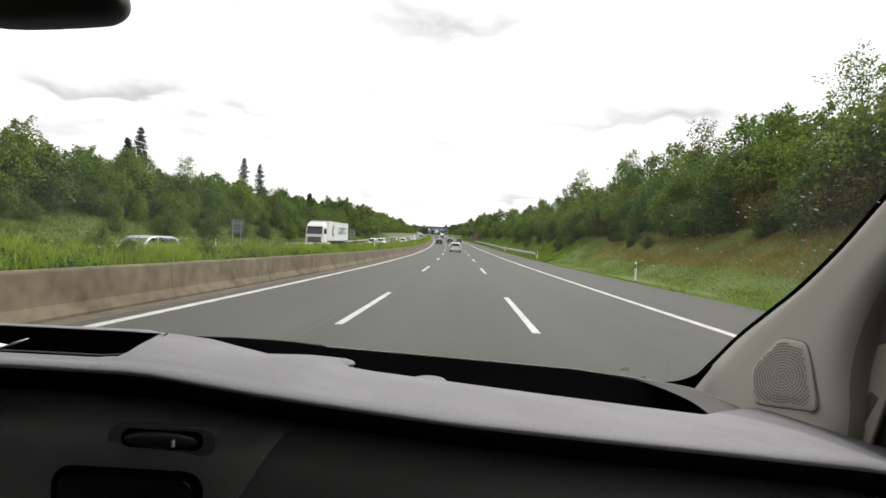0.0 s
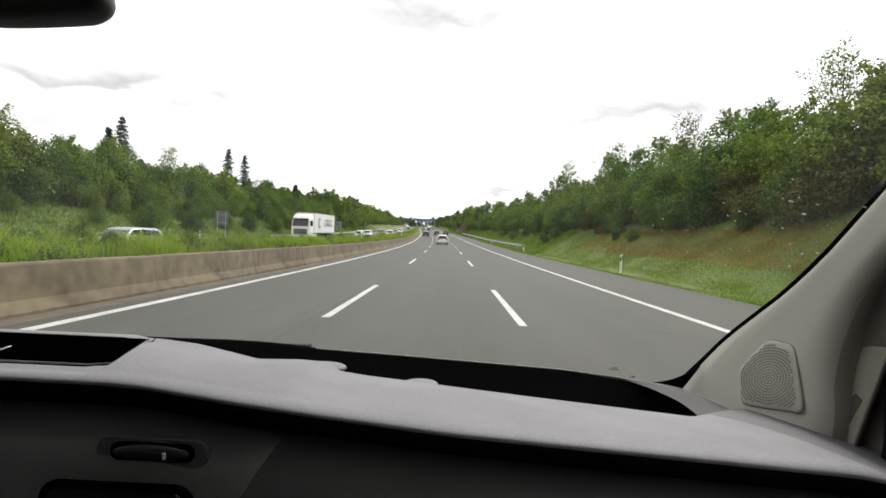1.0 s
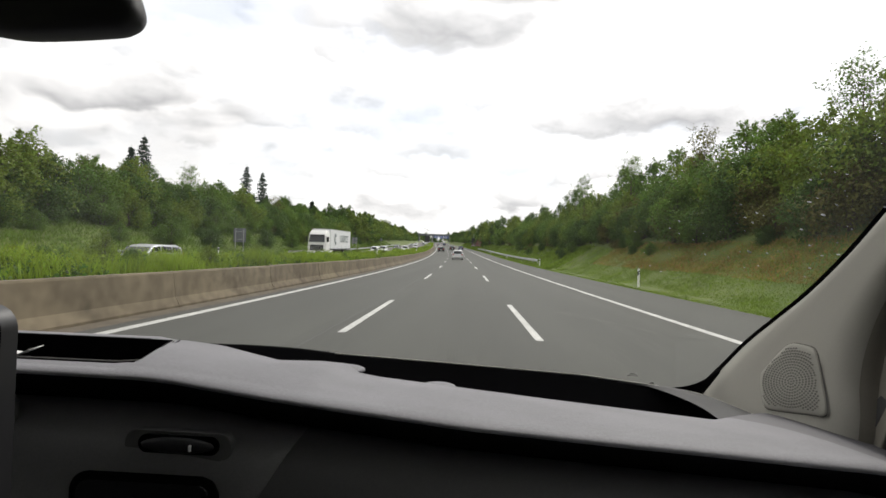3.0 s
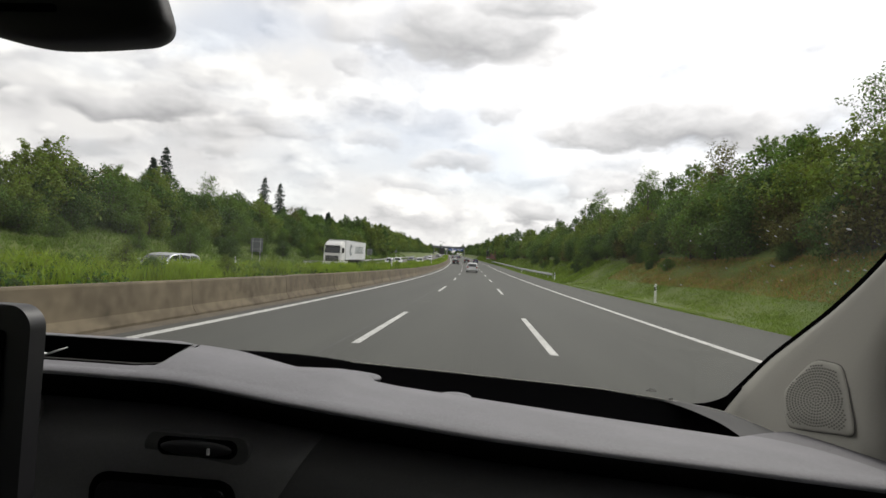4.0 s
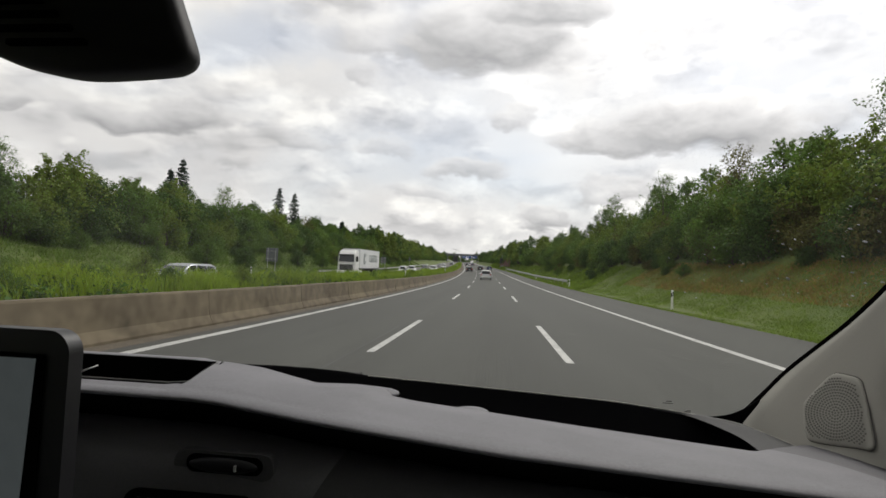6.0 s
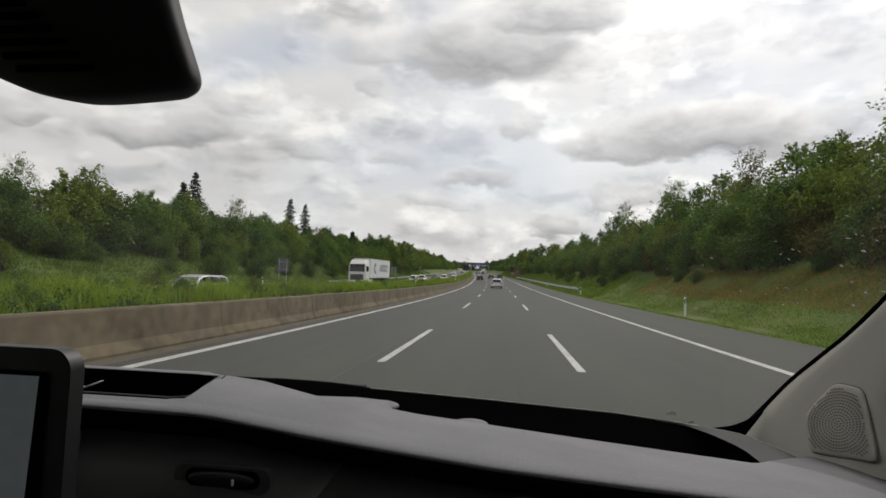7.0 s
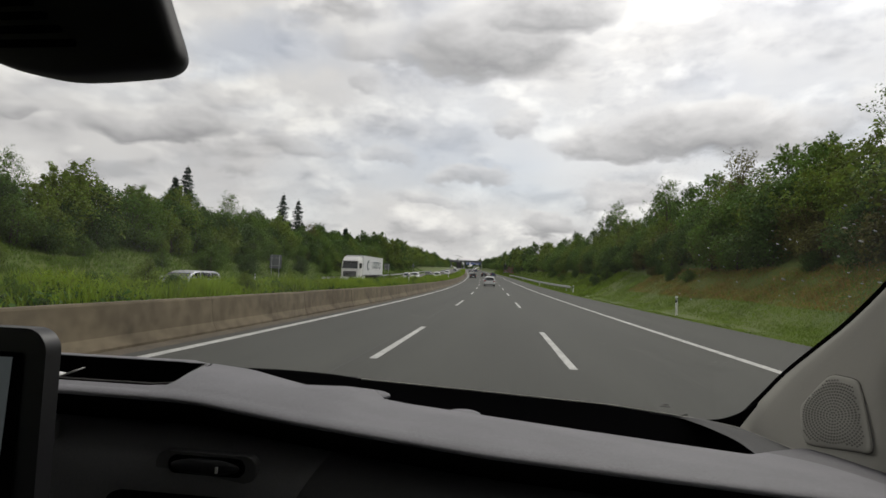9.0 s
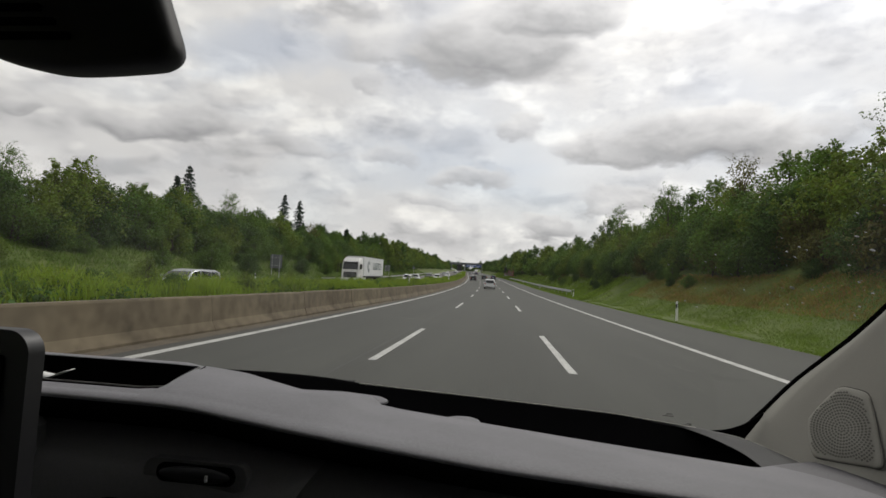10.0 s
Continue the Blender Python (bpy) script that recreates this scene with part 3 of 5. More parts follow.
def leaf_cloud(name, clumps, per, leaf, material, parent, seed, label="", droop=0.2):
    """A crown: clumps (centre, radius) each filled with small folded leaves."""
    rng = np.random.default_rng(seed)
    V, C = [], []
    for c, r in clumps:
        n = max(6, int(per * r * r))
        d = rng.normal(size=(n, 3))
        d /= np.linalg.norm(d, axis=1)[:, None]
        rad = r * rng.uniform(0.35, 1.0, n) ** 0.5 * (1 + 0.22 * rng.normal(size=n))
        p = np.array(c) + d * rad[:, None] * np.array([1, 1, 0.85])
        nor = d * 0.8 + rng.normal(size=(n, 3)) * 0.6 + np.array([0, 0, 0.4])
        nor /= np.linalg.norm(nor, axis=1)[:, None]
        t = np.cross(nor, rng.normal(size=(n, 3)))
        t /= np.linalg.norm(t, axis=1)[:, None] + 1e-9
        b = np.cross(nor, t)
        s = leaf * rng.uniform(0.6, 1.5, n)[:, None]
        fold = nor * s * 0.22
        q = np.stack([p - t * s, p - b * s * 0.55 + fold, p + t * s - np.array([0, 0, 1]) * s * droop, p + b * s * 0.55 + fold], 1)
        V.append(q)
    v = np.concatenate(V).reshape(-1, 3)
    n = len(v) // 4
    me = bpy.data.meshes.new(name)
    me.vertices.add(n * 4)
    me.vertices.foreach_set("co", v.ravel())
    me.loops.add(n * 4)
    me.loops.foreach_set("vertex_index", np.arange(n * 4, dtype=np.int32))
    me.polygons.add(n)
    me.polygons.foreach_set("loop_start", (np.arange(n) * 4).astype(np.int32))
    me.update(calc_edges=True)
    return link_mesh(name, me, material, parent, label)


def limb(bm, a, b, r0, r1, rng, bends=3):
    a, b = Vector(a), Vector(b)
    prev, rp = a, r0
    for i in range(1, bends + 1):
        t = i / bends
        p = a.lerp(b, t) + Vector(rng.normal(size=3)) * (0.05 * (b - a).length * (1 - t))
        r = r0 + (r1 - r0) * t
        add_tube(bm, prev, p, rp, r, 6, False)
        prev, rp = p, r


def broad_tree(kind, h, spread, trunk_h, leaf, per, material, seed, label, dense=1.0, clump=0.85):
    """A shrub or tree at the origin: trunk with limbs under a crown of clumps."""
    rng = np.random.default_rng(seed)
    root = empty(kind)
    tagged(root, label, "shrub" if h < 5.5 else "tree")
    bm = bmesh.new()
    stems = 1 if trunk_h > 0.8 else 4
    clumps = []
    for k in range(stems):
        a0 = k * 2.4 + rng.uniform(0, 1)
        base = Vector((0.02 * math.cos(a0), 0.02 * math.sin(a0), -0.5))
        top = Vector((spread * 0.25 * (stems > 1) * math.cos(a0), spread * 0.25 * (stems > 1) * math.sin(a0), h * 0.86))
        limb(bm, base, top, 0.022 * h, 0.005 * h, rng, 4)
    if stems > 1:
        limb(bm, (0, 0, -0.5), (0, 0, h * 0.9), 0.02 * h, 0.02, rng, 4)
    n = int((26 if trunk_h > 0.8 else 22) * dense)
    for k in range(n):
        t = (k + 0.5) / n
        z = trunk_h + (h - trunk_h) * (0.06 + 0.90 * t)
        prof = math.sin(math.pi * min(1, 0.18 + 0.84 * t)) ** 0.7
        a = k * 2.399 + rng.uniform(-0.5, 0.5)
        rr = spread * prof * rng.uniform(0.35, 1.0)
        p = Vector((rr * math.cos(a), rr * math.sin(a), z + rng.uniform(-0.2, 0.2)))
        src = Vector((0, 0, min(h * 0.8, max(0.1, z - rr * 0.8))))
        limb(bm, src, p, 0.009 * h * (1.1 - t), 0.003, rng, 2)
        clumps.append((tuple(p), clump * rng.uniform(0.55, 1.15) * (0.75 + 0.5 * prof)))
    # loose twigs that break the outline
    for k in range(int(9 * dense)):
        a, t = rng.uniform(0, 6.28), rng.uniform(0.45, 1.0)
        z = trunk_h + (h - trunk_h) * t
        rr = spread * math.sin(math.pi * min(1, 0.18 + 0.84 * t)) ** 0.7 * rng.uniform(0.6, 1.05)
        p0 = Vector((rr * 0.7 * math.cos(a), rr * 0.7 * math.sin(a), z))
        limb(bm, (0, 0, min(h * 0.8, max(0.1, z - rr * 0.8))), p0, 0.02, 0.012, rng, 1)
        p1 = p0 + Vector((0.5 * math.cos(a), 0.5 * math.sin(a), 0.9)) * rng.uniform(0.5, 1.0) * clump
        limb(bm, p0, p1, 0.012, 0.004, rng, 2)
        for f in (0.5, 0.75, 1.0):
            clumps.append((tuple(p0.lerp(p1, f)), clump * 0.24))
    part("trunk", bm, "bark", root, "", True)
    leaf_cloud("crown", clumps, per, leaf, material, root, seed)
    return root


def bare_tree(kind, h, seed, label, material="leaf_fresh", per=55, leaf=0.07):
    """A thin tree in young leaf, whose fine branching shows against the sky."""
    rng = np.random.default_rng(seed)
    root = empty(kind)
    tagged(root, label, "tree")
    bm = bmesh.new()
    clumps = []
    limb(bm, (0, 0, -0.5), (0.1, 0, h * 0.95), 0.02 * h, 0.006, rng, 5)
    for k in range(26):
        t = 0.28 + 0.7 * k / 26
        a = k * 2.399
        ln = h * 0.42 * (1.05 - t) + 0.5
        p0 = Vector((0, 0, h * t))
        p1 = p0 + Vector((math.cos(a) * ln * 0.75, math.sin(a) * ln * 0.75, ln * 0.75))
        limb(bm, p0, p1, 0.008 * h * (1.1 - t), 0.006, rng, 3)
        for j in range(5):
            f = rng.uniform(0.35, 1)
            q0 = p0.lerp(p1, f)
            q1 = q0 + Vector(rng.normal(size=3)) * 0.35 + Vector((0, 0, 0.4))
            limb(bm, q0, q1, 0.007, 0.003, rng, 1)
            clumps.append((tuple(q1), 0.32))
            clumps.append((tuple(q0.lerp(q1, 0.5)), 0.25))
    part("trunk", bm, "bark", root, "", True)
    leaf_cloud("crown", clumps, per, leaf, material, root, seed)
    return root


def conifer(kind, h, seed, label, n=16, per=60, leaf=0.20):
    rng = np.random.default_rng(seed)
    root = empty(kind)
    tagged(root, label, "tree")
    bm = bmesh.new()
    limb(bm, (0, 0, -0.5), (0, 0, h), 0.02 * h, 0.02, rng, 4)
    clumps = []
    for k in range(n):
        t = k / n
        z = h * (0.15 + 0.84 * t)
        ln = (h * 0.23 * (1 - t) ** 0.85 + 0.15) * rng.uniform(0.70, 1.15)
        for j in range(7):
            a = j * 0.8976 + k * 0.7 + rng.uniform(-0.25, 0.25)
            q = ln * rng.uniform(0.6, 1.15)
            p = Vector((math.cos(a) * q, math.sin(a) * q, z - q * 0.28 + rng.uniform(-0.2, 0.2)))
            limb(bm, (0, 0, z), p, 0.03, 0.01, rng, 1)
            for f in (0.25, 0.5, 0.75, 1.0):
                clumps.append((tuple(Vector((0, 0, z)).lerp(p, f)), 0.16 + 0.10 * ln * (1.2 - f)))
    part("trunk", bm, "bark", root, "", True)
    leaf_cloud("crown", clumps, per, leaf, "needle", root, seed, droop=0.6)
    return root


def plant_all():
    rng = np.random.default_rng(7)
    shrubs = [
        broad_tree("shrub", 4.2, 2.0, 0.2, 0.085, 330, "leaf", 11, "dense green shrub with small leaves on the bank"),
        broad_tree("shrub", 3.6, 1.9, 0.2, 0.085, 330, "leaf_dark", 12, "dense dark green shrub on the bank"),
        broad_tree("shrub", 4.8, 2.1, 0.3, 0.095, 300, "leaf_fresh", 13, "tall shrub in fresh yellow-green leaf on the bank"),
        broad_tree("shrub", 3.0, 1.9, 0.1, 0.085, 320, "leaf_brown", 14, "olive-brown bramble shrub on the bank"),
    ]
    trees = [
        broad_tree("broadleaf_tree", 7.0, 2.3, 1.4, 0.10, 230, "leaf", 21, "green broadleaf tree on top of the bank", 1.2),
        broad_tree("broadleaf_tree", 8.2, 2.5, 1.8, 0.11, 200, "leaf_dark", 22, "dark green broadleaf tree on top of the bank", 1.2),
        broad_tree("broadleaf_tree", 6.2, 2.0, 1.0, 0.10, 220, "leaf_fresh", 23, "broadleaf tree in fresh light green leaf", 1.1),
    ]
    thin = [bare_tree("young_tree", 7.0, 31, "slender tree with thin young foliage on the bank", "leaf", 120), bare_tree("young_tree", 6.0, 32, "slender tree with thin reddish young foliage", "leaf_brown", 40)]
    firs = [conifer("conifer", 13, 41, "dark green conifer standing above the hedge", 20, 90, 0.13), conifer("conifer", 10, 42, "dark green conifer standing above the hedge", 18, 90, 0.13)]
    far = [
        broad_tree("shrub", 4.6, 2.6, 0.2, 0.26, 46, "leaf", 51, "green shrub in the far hedge along the motorway", 0.8, 1.1),
        broad_tree("shrub", 4.0, 2.6, 0.2, 0.26, 46, "leaf_dark", 52, "dark green shrub in the far hedge along the motorway", 0.8, 1.1),
        broad_tree("broadleaf_tree", 8.0, 3.0, 1.0, 0.28, 40, "leaf_fresh", 53, "light green tree in the far hedge along the motorway", 0.9, 1.2),
        broad_tree("broadleaf_tree", 9.0, 3.2, 1.0, 0.28, 40, "leaf_dark", 54, "dark green tree in the far hedge along the motorway", 0.9, 1.2),
    ]
    far_fir = conifer("conifer", 10, 43, "dark green conifer in the far woods", 9, 14, 0.5)
    used = set()

    def put(src, s, y, k=1.0, group=""):
        x, yy, z = at_road(s, y)
        m = pose(x, yy, z - 0.05, 0, 0, rng.uniform(0, 360))
        if src.name not in used:
            used.add(src.name)
            ob = src
            ob.matrix_basis = m
        else:
            ob = copy_thing(src, m)
        ob.scale = (k * rng.uniform(0.9, 1.1), k * rng.uniform(0.9, 1.1), k)
        if group:
            tagged(ob, group=group)

    def pick(a, w):
        return a[int(rng.choice(len(a), p=np.array(w) / sum(w)))]

    # the bank beside the near carriageway
    y = -8.0
    while y < 150:
        step = 2.3 if y < 60 else 3.4
        put(pick(shrubs, (4, 4, 2, 3)), rng.uniform(13.8, 15.0), y + rng.uniform(-0.6, 0.6), rng.uniform(0.50, 0.85), "shrubs on the bank")
        put(pick(shrubs, (4, 3, 3, 2)), rng.uniform(15.2, 16.6), y + rng.uniform(-0.8, 0.8), rng.uniform(0.8, 1.05) * (0.92 if y < 24 else 1), "shrubs on the bank")
        if rng.uniform() < 0.75:
            put(pick(trees, (3, 3, 2)), rng.uniform(18, 20.5), y + rng.uniform(-1, 1), rng.uniform(0.7, 0.95) * (0.86 if y < 24 else 1.04), "trees on the bank")
        y += step
    for s, y, k in ((17.5, 24, 0.86), (17.0, 38, 1.05), (17.8, 56, 1.05), (17.5, 75, 1.1)):
        put(pick(thin, (2, 1)), s, y, k, "young trees on the bank")
    for k in range(26):
        put(pick(shrubs, (2, 4, 1, 2)), rng.uniform(11.6, 13.8), rng.uniform(12, 110), rng.uniform(0.12, 0.34), "small shrubs on the grass bank")
    for k in range(90):
        put(pick(shrubs, (3, 5, 2, 0)), rng.uniform(-9.6, -7.75), 6 + 150 * (k / 90) ** 1.4 + rng.uniform(-1, 1), rng.uniform(0.09, 0.19), "weeds on the median")
    # the bank beyond the oncoming carriageway
    y = 4.0
    while y < 170:
        step = 2.7 if y < 90 else 3.6
        put(pick(shrubs, (4, 1, 4, 1)), rng.uniform(-31.8, -29.6), y + rng.uniform(-0.6, 0.6), rng.uniform(0.55, 0.9), "shrubs on the far bank")
        put(pick(shrubs, (3, 5, 1, 0)), rng.uniform(-34, -32), y + rng.uniform(-0.8, 0.8), rng.uniform(1.0, 1.3), "shrubs on the far bank")
        if rng.uniform() < 0.7:
            put(pick(shrubs, (4, 5, 3, 0)), rng.uniform(-29.4, -26.4), y + rng.uniform(-1, 1), rng.uniform(0.25, 0.6), "low shrubs on the far bank")
        if rng.uniform() < 0.6:
            put(pick(trees, (2, 5, 1)), rng.uniform(-40, -36), y + rng.uniform(-1, 1), rng.uniform(0.70, 0.95) * (0.86 if y < 60 else 1), "trees on the far bank")
        y += step
    for s, y, k in ((-33, 31, 0.75), (-33.5, 44, 0.8), (-34, 62, 0.95), (-33, 90, 1.0)):
        put(pick(thin, (1, 1)), s, y, k, "young trees on the far bank")
    for s, y, k in ((-52, 78, 1.1), (-55, 86, 1.1), (-50, 118, 1.1), (-66, 58, 1.05), (-58, 150, 1.25)):
        put(pick(firs, (1, 1)), s, y, k, "conifers behind the hedge")
    # far hedges and woods, too many to tell apart: one mass each
    def mass(name, label, spots):
        V, F, mats, nv = [], [], [], 0
        me = bpy.data.meshes.new(name)
        index = {}
        for src, s, y, k in spots:
            x, yy, z = at_road(s, y)
            a = rng.uniform(0, 2 * math.pi)
            ca, sa = math.cos(a) * k, math.sin(a) * k
            for ob in src.children:
                m_ = ob.data.materials[0]
                if m_ not in index:
                    index[m_] = len(index)
                    me.materials.append(m_)
                n = len(ob.data.vertices)
                v = np.empty(n * 3)
                ob.data.vertices.foreach_get("co", v)
                v = v.reshape(-1, 3)
                V.append(np.stack([v[:, 0] * ca - v[:, 1] * sa + x, v[:, 0] * sa + v[:, 1] * ca + yy, v[:, 2] * k + z - 0.05], 1))
                f = np.empty(len(ob.data.loops), dtype=np.int32)
                ob.data.loops.foreach_get("vertex_index", f)
                F.append(f.reshape(-1, 4) + nv)
                mats.append(np.full(len(f) // 4, index[m_], dtype=np.int32))
                nv += n
        v, f = np.concatenate(V), np.concatenate(F)
        me.vertices.add(len(v))
        me.vertices.foreach_set("co", v.ravel())
        me.loops.add(f.size)
        me.loops.foreach_set("vertex_index", f.ravel().astype(np.int32))
        me.polygons.add(len(f))
        me.polygons.foreach_set("loop_start", (np.arange(len(f)) * 4).astype(np.int32))
        me.polygons.foreach_set("material_index", np.concatenate(mats))
        me.update(calc_edges=True)
        tagged(new(name, me), label, "hedge", kind="stuff")

    spots = []
    y = 150.0
    while y < 640:
        for s0, s1 in ((13, 15), (17, 21)):
            spots.append((pick(far, (3, 3, 1, 1)), rng.uniform(s0, s1), y + rng.uniform(-2, 2), rng.uniform(0.8, 1.1)))
        for s0, s1 in ((-31, -28), (-38, -33)):
            spots.append((pick(far, (3, 3, 2, 1)), rng.uniform(s0, s1), y + rng.uniform(-2, 2), rng.uniform(0.85, 1.15)))
        y += 5.0 if y < 300 else 8.0
    mass("far_hedge", "green hedge of shrubs and trees on both far banks", spots)
    spots = []
    for k in range(150):
        spots.append((pick(far, (0, 1, 2, 4)) if k % 7 else far_fir, rng.uniform(-150, -48), rng.uniform(170, 620), rng.uniform(0.8, 1.2)))
    for k in range(50):
        spots.append((pick(far, (0, 1, 3, 3)), rng.uniform(26, 90), rng.uniform(120, 620), rng.uniform(0.9, 1.1)))
    for k in range(90):
        spots.append((pick(far, (0, 1, 3, 3)), rng.uniform(-200, 160), rng.uniform(720, 900), rng.uniform(1.0, 1.6)))
    for k in range(30):
        spots.append((pick(far, (0, 1, 3, 3)), -60 + 4 * k + rng.uniform(-1, 1), rng.uniform(925, 985), rng.uniform(1.2, 1.6)))
    mass("far_woods", "dark green mixed woods on the distant rise", spots)
    for src in far + [far_fir]:
        for ob in list(src.children):
            bpy.data.objects.remove(ob)
        bpy.data.objects.remove(src)


plant_all()


def median_weeds():
    """Leafy weeds that crowd the median and lean over the wall, too many to count."""
    rng = np.random.default_rng(77)
    for name, label, material, n, s0, s1, up, r0, r1, leaf, per in (
            ("median_weeds", "dark green leafy weeds crowding behind the wall", "weed", 620, -8.5, -7.25, 0.16, 0.14, 0.30, 0.055, 520),
            ("median_weeds", "yellow-green flowering weeds on the median", "weed_light", 620, -10.3, -7.9, 0.34, 0.12, 0.28, 0.045, 460)):
        clumps = []
        for k in range(n):
            y = 5.0 + 95.0 * rng.uniform() ** 1.7
            if noise.noise((y * 0.16, s0, 4.0)) + rng.uniform(-0.5, 0.5) < -0.22:
                continue
            x, yy, z = at_road(rng.uniform(s0, s1), y)
            clumps.append(((x, yy, z + up * rng.uniform(0.3, 1.15)), rng.uniform(r0, r1) * (1.0 + 0.35 * noise.noise((y * 0.3, s1, 7.0)))))
        ob = leaf_cloud(name, clumps, per, leaf, material, None, 78 + n + int(up * 10), droop=0.5)
        tagged(ob, label, "weeds", kind="stuff")


median_weeds()


# ---------------------------------------------------------------- traffic and road furniture
def put_on_road(ob, s, y, turn=0.0, lift=0.0):
    dy = 1.0
    yaw = -math.degrees(math.atan2(road_x(y + dy) - road_x(y - dy), 2 * dy))
    pitch = math.degrees(math.atan2(road_z(y + dy) - road_z(y - dy), 2 * dy))
    ob.matrix_basis = Matrix.Translation((road_x(y) + s, y, road_z(y) + lift)) @ pose(0, 0, 0, 0, 0, yaw) @ pose(0, 0, 0, pitch) @ pose(0, 0, 0, 0, 0, turn)
    return ob


def wheel(parent, x, y, r, w):
    rows = []
    for k, (rr, dx) in enumerate(((r * 0.62, -w / 2), (r * 0.93, -w / 2), (r, -w * 0.35), (r, w * 0.35), (r * 0.93, w / 2), (r * 0.62, w / 2))):
        rows.append([(x + dx, y + rr * math.cos(a), r + rr * math.sin(a)) for a in np.linspace(0, 2 * math.pi, 20, endpoint=False)])
    tyre = part("tyre", sheet(rows, True), "tyre", parent, "", True)
    bm = bmesh.new()
    sgn = 1 if x > 0 else -1
    add_tube(bm, (x - sgn * w * 0.1, y, r), (x + sgn * w * 0.38, y, r), r * 0.63, r * 0.60, 16)
    for k in range(5):
        a = k * 2 * math.pi / 5
        add_tube(bm, (x + sgn * w * 0.40, y, r), (x + sgn * w * 0.40, y + r * 0.55 * math.cos(a), r + r * 0.55 * math.sin(a)), 0.04, 0.03, 5)
    part("rim", bm, "rim", tyre)


def car(paint, label, length=4.3, width=1.8, height=1.48, estate=False):
    """A family car that faces +y, at the origin on the ground."""
    root = empty("car")
    tagged(root, label, "car", "cars on the motorway")
    L, W, H = length, width, height
    tail = -L / 2
    # stations along the car: y, half width, sill z, belt z
    st = [(-L / 2, 0.40, 0.42, 0.78), (-L / 2 + 0.06, 0.46, 0.32, 0.90), (-L * 0.40, 0.5, 0.22, 0.96), (-L * 0.2, 0.5, 0.20, 0.95), (0.05 * L, 0.5, 0.20, 0.93),
          (0.22 * L, 0.5, 0.20, 0.92), (0.32 * L, 0.495, 0.22, 0.86), (0.42 * L, 0.48, 0.25, 0.78), (L / 2 - 0.06, 0.43, 0.30, 0.66), (L / 2, 0.36, 0.40, 0.56)]
    rows = []
    for y, hw, z0, z1 in st:
        w = hw * W
        rows.append([(-w * 0.9, y, z0), (-w, y, z0 + 0.12), (-w, y, (z0 + z1) / 2 + 0.05), (-w * 0.95, y, z1 - 0.03), (-w * 0.82, y, z1), (w * 0.82, y, z1), (w * 0.95, y, z1 - 0.03), (w, y, (z0 + z1) / 2 + 0.05),
                     (w, y, z0 + 0.12), (w * 0.9, y, z0)])
    bm = sheet(rows, True)
    bm.verts.ensure_lookup_table()
    k = len(rows[0])
    bm.faces.new(bm.verts[:k])
    bm.faces.new(bm.verts[-k:][::-1])
    body = part("body", bm, paint, root, "", True)
    back = tail + (0.08 if estate else 0.22)
    gh = [(tail + 0.03, 0.42, 0.93), (back + 0.12, 0.395, H - 0.10), (back + 0.45, 0.39, H - 0.01), (-0.03 * L, 0.39, H), (0.10 * L, 0.385, H - 0.05), (0.16 * L, 0.39, H - 0.16), (0.29 * L, 0.45, 0.90)]
    rows = [[(-W * hw - 0.03, y, 0.90), (-W * (hw + 0.02), y, 0.90 + (z - 0.90) * 0.3), (-W * hw, y, z - 0.05), (-W * hw + 0.14, y, z), (W * hw - 0.14, y, z), (W * hw, y, z - 0.05), (W * (hw + 0.02), y, 0.90 + (z - 0.90) * 0.3), (W * hw + 0.03, y, 0.90)] for y, hw, z in gh]
    part("roof", sheet(rows), paint, root, "", True)
    # panes, a little proud of the shell
    def pane(pts, name="window"):
        bm = slab(pts, 0.012, (Vector(pts[1]) - Vector(pts[0])).cross(Vector(pts[2]) - Vector(pts[0])))
        part(name, bm, "window", root)
    for sx in (-1, 1):
        xo, xi = sx * (W * 0.405 + 0.035), sx * (W * 0.395 + 0.012)
        pane([(xo, 0.01 * L, 0.95), (xo, 0.245 * L, 0.95), (xi, 0.13 * L, H - 0.14), (xi, 0.01 * L, H - 0.09)])
        pane([(xo, -0.02 * L, 0.95), (xo, -0.24 * L, 0.96), (xi, -0.22 * L, H - 0.13), (xi, -0.02 * L, H - 0.09)])
        if estate:
            pane([(xo, -0.26 * L, 0.97), (xo, -0.42 * L, 0.99), (xi, -0.39 * L, H - 0.15), (xi, -0.25 * L, H - 0.12)])
    pane([(-W * 0.40, 0.288 * L, 0.93), (W * 0.40, 0.288 * L, 0.93), (W * 0.34, 0.155 * L + 0.02, H - 0.14), (-W * 0.34, 0.155 * L + 0.02, H - 0.14)], "windscreen")
    pane([(W * 0.38, tail + 0.02, 0.98), (-W * 0.38, tail + 0.02, 0.98), (-W * 0.34, back + 0.07, H - 0.14), (W * 0.34, back + 0.07, H - 0.14)], "rear_window")
    for sx in (-1, 1):
        part("headlight", box(sx * W * 0.34 - 0.16, sx * W * 0.34 + 0.16, L / 2 - 0.16, L / 2 - 0.03, 0.56, 0.70, 0.03), "lamp", body)
        part("tail_light", box(sx * W * 0.40 - 0.10, sx * W * 0.40 + 0.10, tail - 0.015, tail + 0.10, 0.72, 0.96, 0.03), "tail", body)
        part("wing_mirror", box(sx * W * 0.54 - 0.09, sx * W * 0.54 + 0.09, 0.19 * L, 0.19 * L + 0.10, 0.93, 1.05, 0.03), paint, body)
        for yy in (-0.31 * L, 0.30 * L):
            wheel(root, sx * (W / 2 - 0.11), yy, 0.315, 0.20)
